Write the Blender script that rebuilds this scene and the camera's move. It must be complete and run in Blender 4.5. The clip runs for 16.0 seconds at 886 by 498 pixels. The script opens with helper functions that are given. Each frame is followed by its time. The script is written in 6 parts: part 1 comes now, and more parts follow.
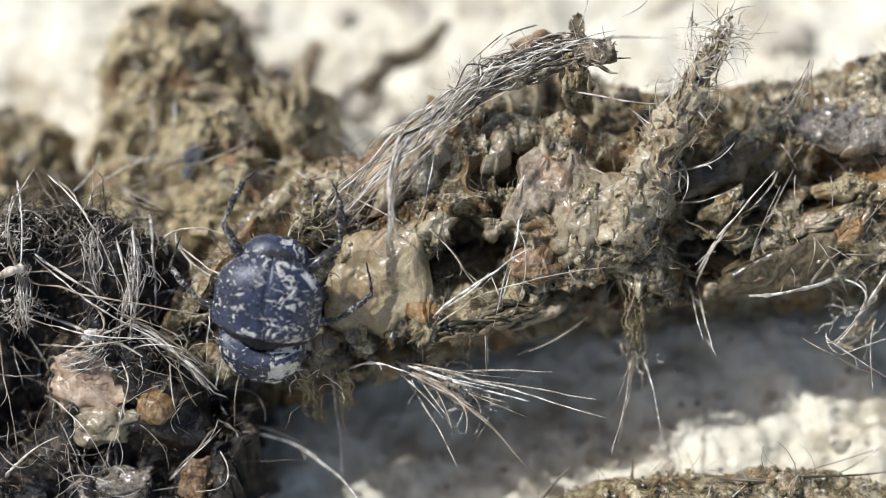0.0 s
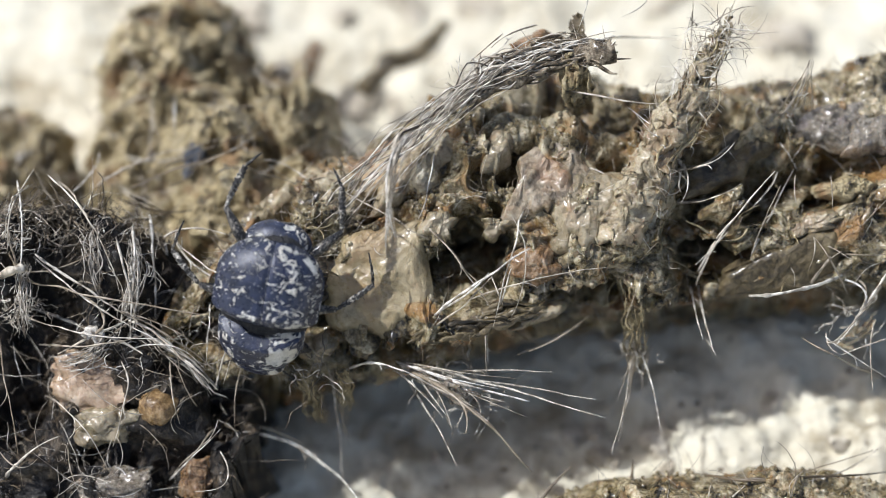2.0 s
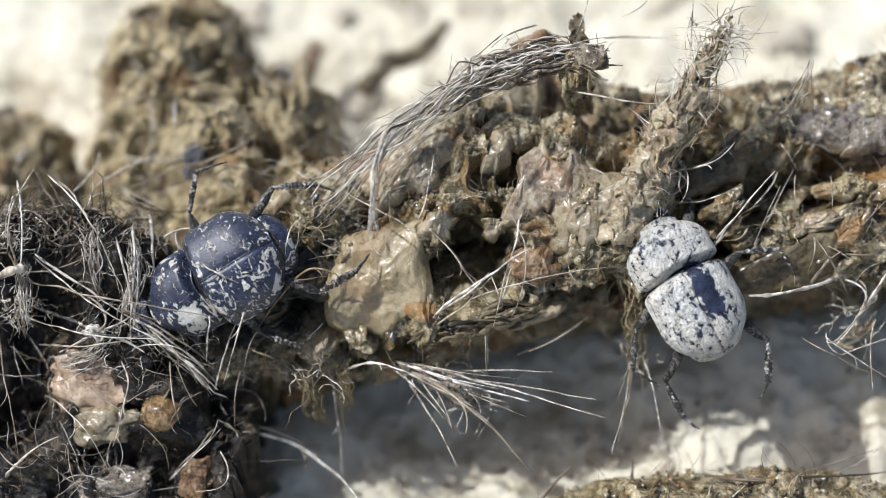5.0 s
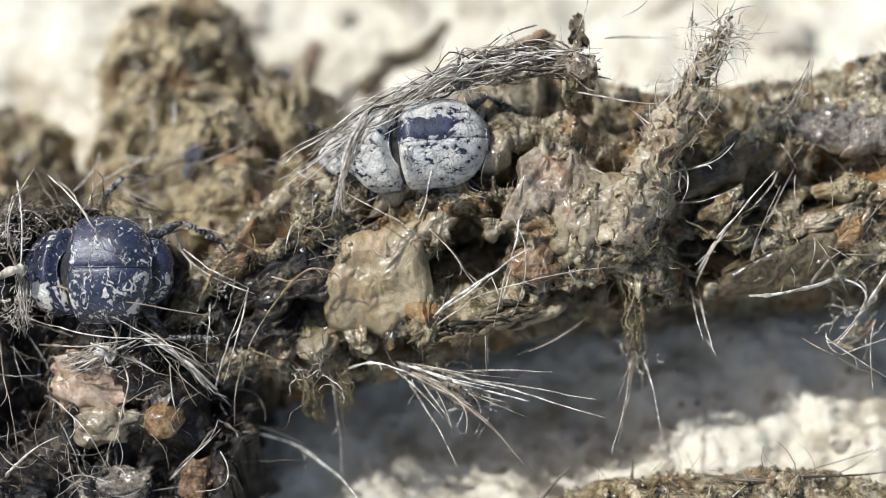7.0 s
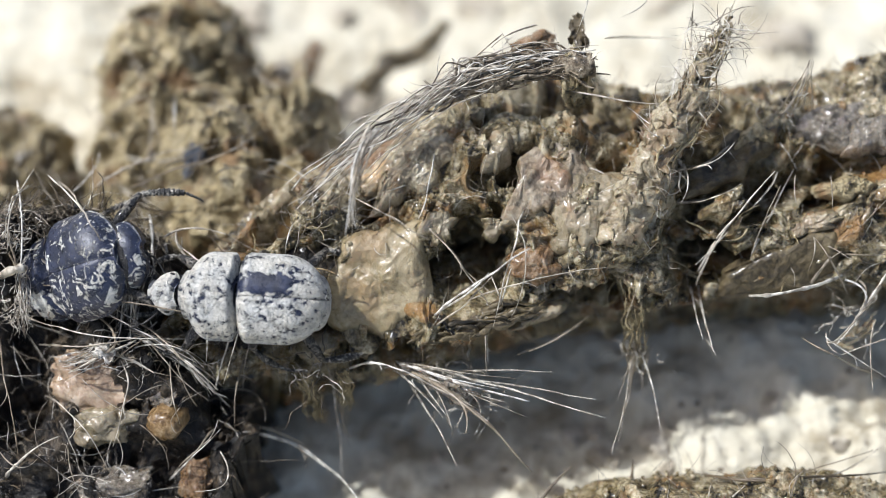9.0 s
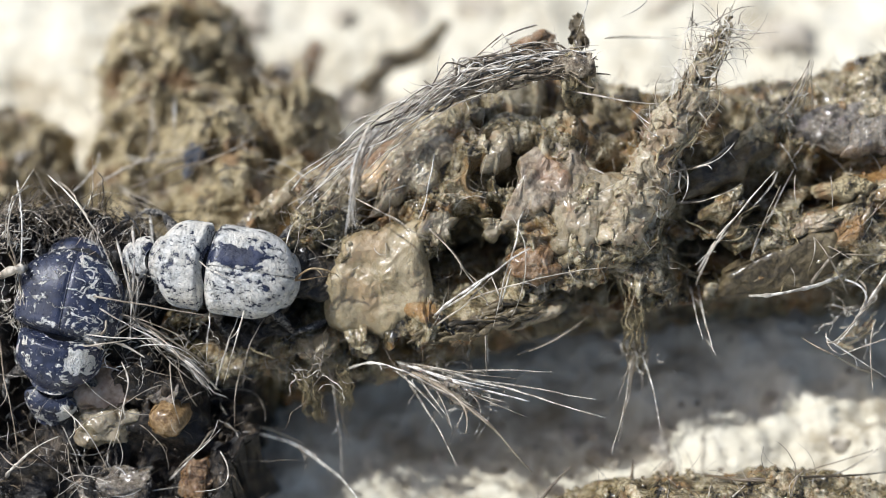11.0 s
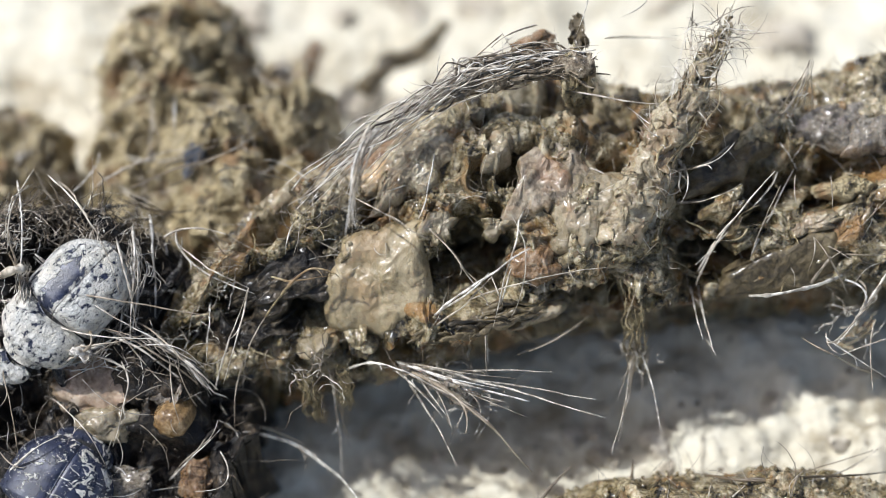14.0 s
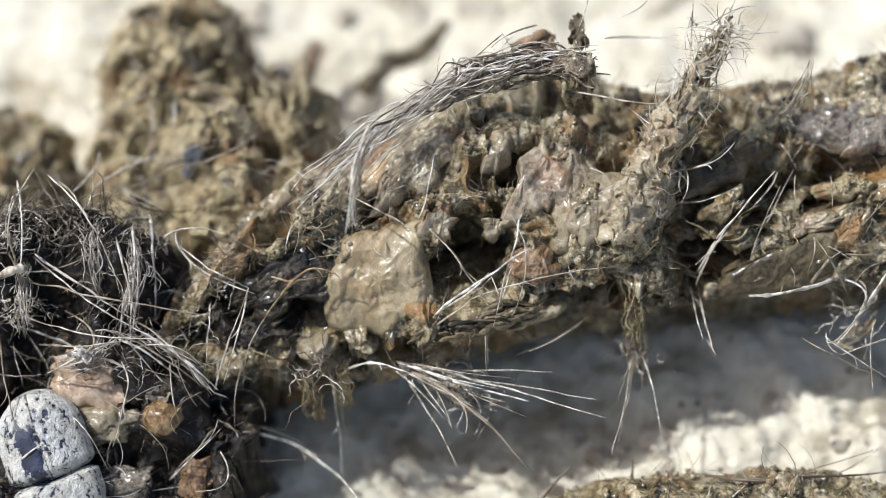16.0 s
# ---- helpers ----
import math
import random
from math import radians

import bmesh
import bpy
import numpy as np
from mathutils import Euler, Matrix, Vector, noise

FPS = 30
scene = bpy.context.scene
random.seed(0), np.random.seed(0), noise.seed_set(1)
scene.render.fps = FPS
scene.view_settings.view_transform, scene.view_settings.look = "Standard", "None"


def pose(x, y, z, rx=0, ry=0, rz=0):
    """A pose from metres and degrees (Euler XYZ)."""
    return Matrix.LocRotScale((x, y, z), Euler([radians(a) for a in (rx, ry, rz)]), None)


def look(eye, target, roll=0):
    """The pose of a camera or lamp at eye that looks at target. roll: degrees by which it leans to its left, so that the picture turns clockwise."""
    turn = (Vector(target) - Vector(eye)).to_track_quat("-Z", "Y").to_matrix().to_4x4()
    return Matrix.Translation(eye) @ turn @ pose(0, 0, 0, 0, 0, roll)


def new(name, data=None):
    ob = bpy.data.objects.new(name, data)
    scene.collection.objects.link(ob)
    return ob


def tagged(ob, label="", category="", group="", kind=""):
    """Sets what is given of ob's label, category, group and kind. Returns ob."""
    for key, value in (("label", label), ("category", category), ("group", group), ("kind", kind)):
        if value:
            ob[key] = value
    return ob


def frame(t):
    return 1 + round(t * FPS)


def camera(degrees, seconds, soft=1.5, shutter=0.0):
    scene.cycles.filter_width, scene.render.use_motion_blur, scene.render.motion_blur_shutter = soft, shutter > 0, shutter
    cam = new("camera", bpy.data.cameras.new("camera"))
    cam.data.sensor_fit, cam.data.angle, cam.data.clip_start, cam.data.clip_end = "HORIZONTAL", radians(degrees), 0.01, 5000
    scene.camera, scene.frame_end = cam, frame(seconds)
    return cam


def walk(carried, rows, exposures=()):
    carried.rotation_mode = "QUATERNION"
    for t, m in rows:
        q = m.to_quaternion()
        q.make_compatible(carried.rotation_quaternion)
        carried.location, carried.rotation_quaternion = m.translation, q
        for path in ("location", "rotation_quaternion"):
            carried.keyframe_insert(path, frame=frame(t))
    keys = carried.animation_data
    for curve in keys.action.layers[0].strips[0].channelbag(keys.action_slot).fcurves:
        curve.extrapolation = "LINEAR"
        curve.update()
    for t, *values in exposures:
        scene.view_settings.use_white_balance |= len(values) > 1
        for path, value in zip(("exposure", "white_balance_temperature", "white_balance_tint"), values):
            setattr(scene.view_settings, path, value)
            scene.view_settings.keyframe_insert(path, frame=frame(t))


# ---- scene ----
from functools import lru_cache

MM = 0.001

# ---- camera: a macro lens on a stand, still for the whole shot ----
cam = camera(20.0, 16.0, soft=0.5)
EYE, AIM = (0.0, -0.10227, 0.17367), (0.0, 0.0, 0.010)
walk(cam, [(0.0, look(EYE, AIM)), (16.0, look(EYE, AIM))], exposures=[(0.0, -0.06, 5980, 10), (16.0, -0.06, 5980, 10)])
cam.data.dof.use_dof = True
cam.data.dof.focus_distance = 0.1842
cam.data.dof.aperture_fstop = 13.5

# ---- light: high sun from behind on one side, clear sky ----
SUN_FROM = Vector((-0.57, 0.16, 0.81)).normalized()
world = bpy.data.worlds.new("sky")
world.use_nodes = True
scene.world = world
sky = world.node_tree.nodes.new("ShaderNodeTexSky")
sky.sky_type, sky.sun_disc = "NISHITA", False
sky.dust_density, sky.ozone_density = 3.5, 0.4
sky.sun_elevation = math.asin(SUN_FROM.z)
sky.sun_rotation = math.atan2(SUN_FROM.x, SUN_FROM.y)
background = world.node_tree.nodes["Background"]
world.node_tree.links.new(sky.outputs[0], background.inputs[0])
background.inputs[1].default_value = 0.132
sun = new("sun", bpy.data.lights.new("sun", "SUN"))
sun.data.energy, sun.data.angle, sun.data.color = 4.5, radians(0.55), (1.0, 0.98, 0.95)
sun.matrix_basis = look(SUN_FROM * 2.0, (0, 0, 0))


# ---- materials ----
class Nodes:
    """A node material under construction; coordinates are in millimetres."""

    def __init__(self, name):
        self.m = bpy.data.materials.new(name)
        self.m.use_nodes = True
        self.t = self.m.node_tree
        self.shader = self.t.nodes["Principled BSDF"]
        co = self.t.nodes.new("ShaderNodeTexCoord")
        self.mm = self.math3(co.outputs["Object"], (1000, 1000, 1000))

    def link(self, a, b):
        self.t.links.new(a, b)

    def math3(self, a, factor):
        n = self.t.nodes.new("ShaderNodeVectorMath")
        n.operation = "MULTIPLY"
        self.link(a, n.inputs[0])
        n.inputs[1].default_value = factor
        return n.outputs[0]

    def noise(self, size, detail=4.0, rough=0.6, warp=0.0, at=None):
        n = self.t.nodes.new("ShaderNodeTexNoise")
        self.link(at or self.mm, n.inputs["Vector"])
        n.inputs["Scale"].default_value = 1.0 / size
        n.inputs["Detail"].default_value, n.inputs["Roughness"].default_value = detail, rough
        n.inputs["Distortion"].default_value = warp
        return n.outputs[0]

    def cells(self, size, feature="F1"):
        n = self.t.nodes.new("ShaderNodeTexVoronoi")
        n.feature = feature
        self.link(self.mm, n.inputs["Vector"])
        n.inputs["Scale"].default_value = 1.0 / size
        return n.outputs[0]

    def calc(self, op, a, b=0.0):
        n = self.t.nodes.new("ShaderNodeMath")
        n.operation = op
        for i, v in enumerate((a, b)):
            if isinstance(v, (int, float)):
                n.inputs[i].default_value = v
            else:
                self.link(v, n.inputs[i])
        return n.outputs[0]

    def ramp(self, a, *stops):
        n = self.t.nodes.new("ShaderNodeValToRGB")
        while len(n.color_ramp.elements) < len(stops):
            n.color_ramp.elements.new(0.5)
        for e, (p, c) in zip(n.color_ramp.elements, stops):
            e.position = p
            e.color = (c, c, c, 1) if isinstance(c, (int, float)) else (*c, 1)
        self.link(a, n.inputs[0])
        return n.outputs[0]

    def mix(self, f, a, b):
        n = self.t.nodes.new("ShaderNodeMix")
        n.data_type = "RGBA"
        for i, v in ((0, f), (6, a), (7, b)):
            if isinstance(v, (int, float)):
                n.inputs[i].default_value = v
            elif isinstance(v, tuple):
                n.inputs[i].default_value = (*v, 1)
            else:
                self.link(v, n.inputs[i])
        return n.outputs[2]

    def bump(self, height, depth, strength=1.0, under=None):
        n = self.t.nodes.new("ShaderNodeBump")
        n.inputs["Strength"].default_value = strength
        n.inputs["Distance"].default_value = depth * MM
        self.link(height, n.inputs["Height"])
        if under:
            self.link(under, n.inputs["Normal"])
        return n.outputs[0]

    def done(self, colour, rough, normal=None, coat=0.0, spec=0.5, through=0.0):
        s = self.shader
        for key, v in (("Base Color", colour), ("Roughness", rough), ("Normal", normal)):
            if v is None:
                continue
            if isinstance(v, tuple):
                s.inputs[key].default_value = (*v, 1)
            elif isinstance(v, (int, float)):
                s.inputs[key].default_value = v
            else:
                self.link(v, s.inputs[key])
        s.inputs["Coat Weight"].default_value = coat
        s.inputs["Coat Roughness"].default_value = 0.15
        s.inputs["Specular IOR Level"].default_value = spec
        return self.m


def mud(name, dark, mid, light, size=2.2, wet=0.35, fine=0.35, coat=0.3, stain=None, relief=1.0):
    """Damp dung or earth: three tones in patches, fine fibre grain, wet gloss in places."""
    n = Nodes(name)
    patches = n.noise(size, 6, 0.62, 0.6)
    grain = n.noise(fine, 5, 0.65)
    fibre = n.noise(0.5, 4, 0.6, 0.4, n.math3(n.mm, (1.0, 0.35, 0.35)))
    blend = n.calc("ADD", n.calc("MULTIPLY", patches, 0.62), n.calc("MULTIPLY", grain, 0.38))
    colour = n.ramp(blend, (0.405, dark), (0.495, mid), (0.60, light))
    if stain:
        colour = n.mix(n.ramp(n.noise(size * 1.7, 3, 0.5, 0.3, n.math3(n.mm, (1.0, 1.1, 0.9))), (0.555, 0.0), (0.66, 0.88)), colour, stain)
    if coat >= 0.5:
        # amber and near-black smears
        smear = n.noise(size * 2.4, 4, 0.6, 0.8, n.math3(n.mm, (0.9, 1.0, 1.2)))
        colour = n.mix(n.ramp(smear, (0.57, 0.0), (0.68, 0.75)), colour, tuple(q * 0.8 for q in dark))
        colour = n.mix(n.ramp(smear, (0.32, 0.65), (0.42, 0.0)), colour, (mid[0] * 1.35, mid[1] * 1.02, mid[2] * 0.72))
    rough = n.ramp(n.noise(size * 0.8, 4), (0.42, wet), (0.66, 0.60))
    normal = n.bump(fibre, 0.30 * relief, 0.8, n.bump(grain, 0.24 * relief, 0.9, n.bump(patches, 0.5 * min(1.0, relief), 0.5)))
    normal = n.bump(n.noise(0.11, 3, 0.6), 0.07 * min(1.0, relief), 0.9, normal)
    if coat >= 0.4:
        # a film of water with beads in it
        film = n.bump(n.noise(0.75, 2, 0.45), 0.30 * min(1.0, relief + 0.1), 1.0, n.bump(n.noise(2.2, 2, 0.4), 0.5 * min(1.0, relief + 0.1), 0.8))
        n.link(film, n.shader.inputs["Coat Normal"])
        n.shader.inputs["Subsurface Weight"].default_value = 0.12
        n.shader.inputs["Subsurface Radius"].default_value = (1.0, 0.55, 0.25)
        n.shader.inputs["Subsurface Scale"].default_value = 0.55 * MM
    return n.done(colour, rough, normal, coat, 0.5)


def hair_material(name, *stops):
    n = Nodes(name)
    g = n.t.nodes.new("ShaderNodeNewGeometry")
    o = n.t.nodes.new("ShaderNodeObjectInfo")
    mix = n.calc("FRACT", n.calc("ADD", g.outputs["Random Per Island"], o.outputs["Random"]))
    colour = n.ramp(mix, *stops)
    dirt = n.ramp(n.noise(0.9, 4, 0.65), (0.40, 0.25), (0.56, 1.0))
    colour = n.mix(dirt, (0.13, 0.098, 0.058), colour)
    return n.done(colour, 0.38, n.bump(n.noise(0.12, 2), 0.03), 0.0, 0.6)


def sand_material():
    n = Nodes("sandy_ground")
    broad, grit, grain = n.noise(9.0, 5, 0.6, 0.5), n.noise(1.6, 5, 0.65), n.noise(0.3, 3, 0.7)
    colour = n.ramp(n.calc("ADD", n.calc("MULTIPLY", broad, 0.5), n.calc("MULTIPLY", grit, 0.5)),
                    (0.30, (0.22, 0.17, 0.10)), (0.40, (0.46, 0.40, 0.285)), (0.49, (0.66, 0.61, 0.475)), (0.66, (0.78, 0.735, 0.60)))
    specks = n.ramp(n.cells(2.4), (0.06, 0.0), (0.14, 1.0))
    colour = n.mix(specks, (0.16, 0.12, 0.085), colour)
    return n.done(colour, 0.9, n.bump(grain, 0.2, 0.7, n.bump(grit, 0.6, 0.7)), 0, 0.25)


def beetle_material(name, kind):
    """Blue-black horny shell with dried pale mud: kind 'streaked' or 'caked' says how it lies."""
    n = Nodes(name)
    xyz = n.t.nodes.new("ShaderNodeSeparateXYZ")
    n.link(n.mm, xyz.inputs[0])
    x, y, z = xyz.outputs
    blotch = n.noise(1.25, 7, 0.66, 0.9)
    speck = n.noise(0.42, 4, 0.7, 0.3)
    if kind == "streaked":
        streak = n.noise(0.55, 3, 0.5, 1.6, n.math3(n.mm, (1.0, 0.5, 0.6)))
        side = n.calc("MULTIPLY", n.calc("GREATER_THAN", y, 0.35), 0.018)
        level = n.calc("ADD", n.calc("MAXIMUM", n.calc("MULTIPLY", streak, 0.93), blotch), side)
        level = n.calc("ADD", level, n.calc("MULTIPLY", n.calc("SUBTRACT", speck, 0.5), 0.20))
        for px, py, r, more in ((1.3, 1.9, 1.15, 0.17), (-4.4, 1.8, 1.3, 0.030), (-0.9, 2.7, 1.0, 0.04), (-1.5, -1.8, 2.6, -0.012)):
            away = n.calc("ADD", n.calc("POWER", n.calc("DIVIDE", n.calc("SUBTRACT", x, px), r), 2.0), n.calc("POWER", n.calc("DIVIDE", n.calc("SUBTRACT", y, py), r), 2.0))
            level = n.calc("ADD", level, n.calc("MULTIPLY", n.ramp(away, (0.45, 1.0), (1.0, 0.0)), more))
        cover = n.ramp(level, (0.580, 0.0), (0.592, 0.97))
        dust = n.ramp(n.noise(0.22, 3, 0.6), (0.64, 0.0), (0.69, 0.7))
        cover = n.calc("MAXIMUM", cover, dust)
    else:
        away = n.calc("SQRT", n.calc("ADD", n.calc("POWER", n.calc("DIVIDE", n.calc("ADD", x, 2.2), 2.7), 2.0),
                                     n.calc("POWER", n.calc("DIVIDE", n.calc("ADD", y, 0.9), 1.0), 2.0)))
        patch = n.ramp(n.calc("ADD", away, n.calc("MULTIPLY", n.calc("SUBTRACT", blotch, 0.5), 1.5)), (0.6, 0.0), (1.2, 1.0))
        long = n.noise(0.5, 5, 0.65, 0.5, n.math3(n.mm, (0.4, 1.0, 1.0)))
        level = n.calc("ADD", n.calc("MULTIPLY", blotch, 0.35), n.calc("ADD", n.calc("MULTIPLY", speck, 0.25), n.calc("MULTIPLY", long, 0.40)))
        level = n.calc("ADD", level, n.calc("MULTIPLY", n.calc("SUBTRACT", patch, 1.0), 0.16))
        cover = n.ramp(level, (0.436, 0.0), (0.450, 0.80), (0.53, 0.98))
        chips = n.ramp(n.calc("ADD", n.noise(0.6, 3, 0.7, 0.8), n.calc("MULTIPLY", n.calc("SUBTRACT", blotch, 0.5), 0.7)), (0.315, 0.0), (0.345, 1.0))
        flecks = n.ramp(n.noise(0.17, 2, 0.6, 0.3), (0.30, 0.35), (0.35, 1.0))
        cover = n.calc("MULTIPLY", n.calc("MULTIPLY", cover, chips), flecks)
    shell = n.ramp(n.noise(0.8, 3), (0.35, (0.011, 0.014, 0.026)), (0.65, (0.033, 0.040, 0.073)))
    clay = n.ramp(n.noise(0.7, 4, 0.6), (0.32, (0.42, 0.41, 0.36)), (0.48, (0.67, 0.66, 0.61)), (0.64, (0.84, 0.82, 0.76)))
    clay = n.mix(n.ramp(n.noise(2.2, 3, 0.6), (0.42, 0.0), (0.62, 0.7)), clay, (0.74, 0.69, 0.58))
    colour = n.mix(cover, shell, clay)
    rough = n.mix(cover, n.ramp(speck, (0.4, 0.26), (0.6, 0.42)), (0.92, 0.92, 0.92))
    pits = n.bump(n.noise(0.13, 3, 0.6), 0.055, 0.65)
    crust = n.calc("MULTIPLY", cover, n.calc("ADD", speck, n.noise(0.3, 3, 0.7)))
    return n.done(colour, rough, n.bump(crust, 0.34, 1.0, pits), 0.0, 0.55)


DUNG = mud("damp_dung", (0.008, 0.0055, 0.0025), (0.215, 0.165, 0.076), (0.60, 0.52, 0.35), 2.0, 0.17, 0.28, 0.6, (0.30, 0.165, 0.055))
DUNG_PALE = mud("pale_smeared_dung", (0.20, 0.158, 0.088), (0.30, 0.245, 0.15), (0.40, 0.34, 0.23), 2.4, 0.14, 0.4, 0.9, (0.29, 0.19, 0.10), 0.7)
DUNG_STRIP = mud("torn_pale_dung", (0.15, 0.112, 0.062), (0.36, 0.292, 0.18), (0.52, 0.45, 0.31), 1.6, 0.2, 0.3, 0.5, (0.28, 0.205, 0.115), 0.8)
DUNG_PINK = mud("pinkish_smooth_dung", (0.13, 0.095, 0.055), (0.30, 0.238, 0.155), (0.44, 0.37, 0.265), 2.0, 0.10, 0.4, 0.9, (0.27, 0.16, 0.085), 0.8)
DUNG_TAN = mud("tan_smooth_dung", (0.21, 0.162, 0.084), (0.32, 0.256, 0.145), (0.41, 0.335, 0.20), 2.2, 0.22, 0.35, 0.4, (0.33, 0.235, 0.122), 0.4)
DUNG_RUST = mud("rusty_grainy_dung", (0.11, 0.06, 0.025), (0.25, 0.145, 0.065), (0.36, 0.27, 0.18), 1.2, 0.2, 0.3, 0.4)
DUNG_GREY = mud("grey_sticky_dung", (0.09, 0.072, 0.05), (0.23, 0.19, 0.135), (0.40, 0.35, 0.28), 1.3, 0.12, 0.3, 0.8, (0.25, 0.21, 0.19), 1.3)
# Olive deepened to carry the shade on faces that turn down.
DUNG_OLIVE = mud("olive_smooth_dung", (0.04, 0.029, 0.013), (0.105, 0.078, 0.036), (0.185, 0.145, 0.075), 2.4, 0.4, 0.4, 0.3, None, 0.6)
DUNG_BACK = mud("drying_dung", (0.03, 0.021, 0.009), (0.36, 0.285, 0.145), (0.58, 0.49, 0.305), 1.7, 0.35, 0.3, 0.12, (0.22, 0.13, 0.055))
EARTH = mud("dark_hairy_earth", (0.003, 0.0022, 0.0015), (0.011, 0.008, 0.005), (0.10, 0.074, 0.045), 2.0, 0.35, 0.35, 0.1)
# Brown earth, darkened further to carry the shade of the gap by the heap.
EARTH_BROWN = mud("dark_brown_earth", (0.007, 0.005, 0.003), (0.028, 0.021, 0.012), (0.14, 0.108, 0.065), 1.6, 0.3, 0.3, 0.2)
PLATE = mud("pinkish_tan_plate", (0.24, 0.16, 0.095), (0.40, 0.285, 0.185), (0.50, 0.39, 0.275), 2.0, 0.25, 0.4, 0.4, None, 0.3)
SAND = sand_material()
PEBBLE = mud("pale_clod", (0.42, 0.36, 0.26), (0.60, 0.53, 0.41), (0.72, 0.66, 0.54), 1.5, 0.8, 0.3, 0.0)
SLATE = mud("blue_grey_pebble", (0.04, 0.045, 0.055), (0.075, 0.083, 0.10), (0.15, 0.16, 0.185), 1.5, 0.5, 0.3, 0.0)
HUSK = mud("amber_husk", (0.12, 0.068, 0.026), (0.24, 0.15, 0.062), (0.40, 0.29, 0.16), 1.6, 0.25, 0.3, 0.3, None, 0.4)
MOIST = Nodes("moist_bead").done((0.17, 0.14, 0.085), 0.13, None, 0.0, 0.8)
HAIR_PALE = hair_material("pale_hair", (0.0, (0.28, 0.23, 0.165)), (0.35, (0.54, 0.48, 0.385)), (0.75, (0.75, 0.70, 0.60)), (1.0, (0.85, 0.82, 0.75)))
HAIR_MIX = hair_material("mixed_hair", (0.0, (0.02, 0.016, 0.012)), (0.3, (0.08, 0.06, 0.042)), (0.6, (0.42, 0.36, 0.28)), (1.0, (0.78, 0.73, 0.64)))
HAIR_DARK = hair_material("muddy_hair", (0.0, (0.035, 0.027, 0.018)), (0.5, (0.12, 0.09, 0.055)), (1.0, (0.30, 0.24, 0.16)))
HAIR_FELT = hair_material("felted_hair", (0.0, (0.30, 0.26, 0.20)), (0.5, (0.52, 0.48, 0.41)), (1.0, (0.70, 0.66, 0.59)))
ROOT = hair_material("brown_root_fibre", (0.0, (0.025, 0.018, 0.011)), (0.45, (0.085, 0.062, 0.038)), (0.8, (0.24, 0.185, 0.12)), (1.0, (0.55, 0.48, 0.38)))
SHELL_STREAKED = beetle_material("streaked_shell", "streaked")
SHELL_CAKED = beetle_material("caked_shell", "caked")
LEG_DARK = mud("horny_leg", (0.006, 0.006, 0.008), (0.013, 0.013, 0.015), (0.30, 0.27, 0.225), 0.7, 0.25, 0.22, 0.3)
LEG_DUSTY = mud("dusty_leg", (0.010, 0.010, 0.012), (0.040, 0.036, 0.031), (0.62, 0.58, 0.50), 0.6, 0.3, 0.2, 0.2)
JOINT = mud("dark_joint", (0.006, 0.006, 0.007), (0.012, 0.011, 0.011), (0.05, 0.045, 0.04), 0.8, 0.35, 0.2, 0.1)


# ---- shape tools (all lengths in millimetres) ----
def part(name, mesh, material, parent=None, label=""):
    mesh.materials.clear()
    mesh.materials.append(material)
    ob = new(name, mesh)
    ob.parent = parent
    return tagged(ob, label) if label else ob


def mesh_of(name, verts, faces, smooth=True):
    me = bpy.data.meshes.new(name)
    me.from_pydata((np.asarray(verts, float) * MM).tolist(), [], faces)
    me.polygons.foreach_set("use_smooth", [smooth] * len(me.polygons))
    me.update()
    return me


def lattice(p, seed=0):
    """Smooth value noise from -1 to 1 at the rows of p."""
    i = np.floor(p).astype(np.int64)
    f = p - i
    f = f * f * (3 - 2 * f)
    out = np.zeros(len(p))
    for c in range(8):
        d = np.array([c & 1, c >> 1 & 1, c >> 2 & 1])
        q = i + d
        h = (q[:, 0] * 374761393 + q[:, 1] * 668265263 + q[:, 2] * 2147483647 + seed * 144665) & 0xFFFFFFFF
        h = ((h ^ (h >> 13)) * 1274126177) & 0xFFFFFFFF
        h = (h ^ (h >> 16)) & 0xFFFF
        out += np.prod(np.where(d, f, 1 - f), axis=1) * (h / 32767.5 - 1)
    return out


def fractal(p, size, octaves=3, seed=0, ridged=False):
    out, gain, p = 0.0, 1.0, np.asarray(p, float) / size
    for k in range(octaves):
        n = lattice(p * 2.03 ** k + 17.3 * k, seed + k)
        out = out + gain * ((1 - 2 * np.abs(n)) if ridged else n)
        gain *= 0.5
    return out


def dome(x, y, cx, cy, ax, ay, h, power=0.5):
    e = 1 - ((x - cx) / ax) ** 2 - ((y - cy) / ay) ** 2
    return np.where(e > 0, h * np.abs(e) ** power, 13 * np.minimum(e, 0))


LOG_Z = 8.5


def log_axis(x):
    """Where the long dropping's axis lies, and how thick it is."""
    end = np.maximum(5.0 - x, 0) ** 2
    t = np.clip((1.0 - x) / 8.0, 0, 1)
    r = 10.1 + 0.4 * np.sin(x * 0.21 + 1.0) - 0.003 * end - 1.2 * t * t * (3 - 2 * t)
    return 1.3 + 0.1 * x - 0.009 * end + 0.0016 * np.maximum(x - 10.0, 0) ** 2, r * np.sqrt(np.clip(1 - np.maximum((-7.0 - x) / 14.0, 0) ** 2, 0.0, 1))


def undercut(x, s):
    """How far the long dropping draws in towards its foot, on the front."""
    t, u = np.clip((-11.2 - s) / 4.2, 0, 1), np.clip((x + 5.0) / 7.0, 0, 1)
    return 3.4 * t * t * (3 - 2 * t) * u * u * (3 - 2 * u)


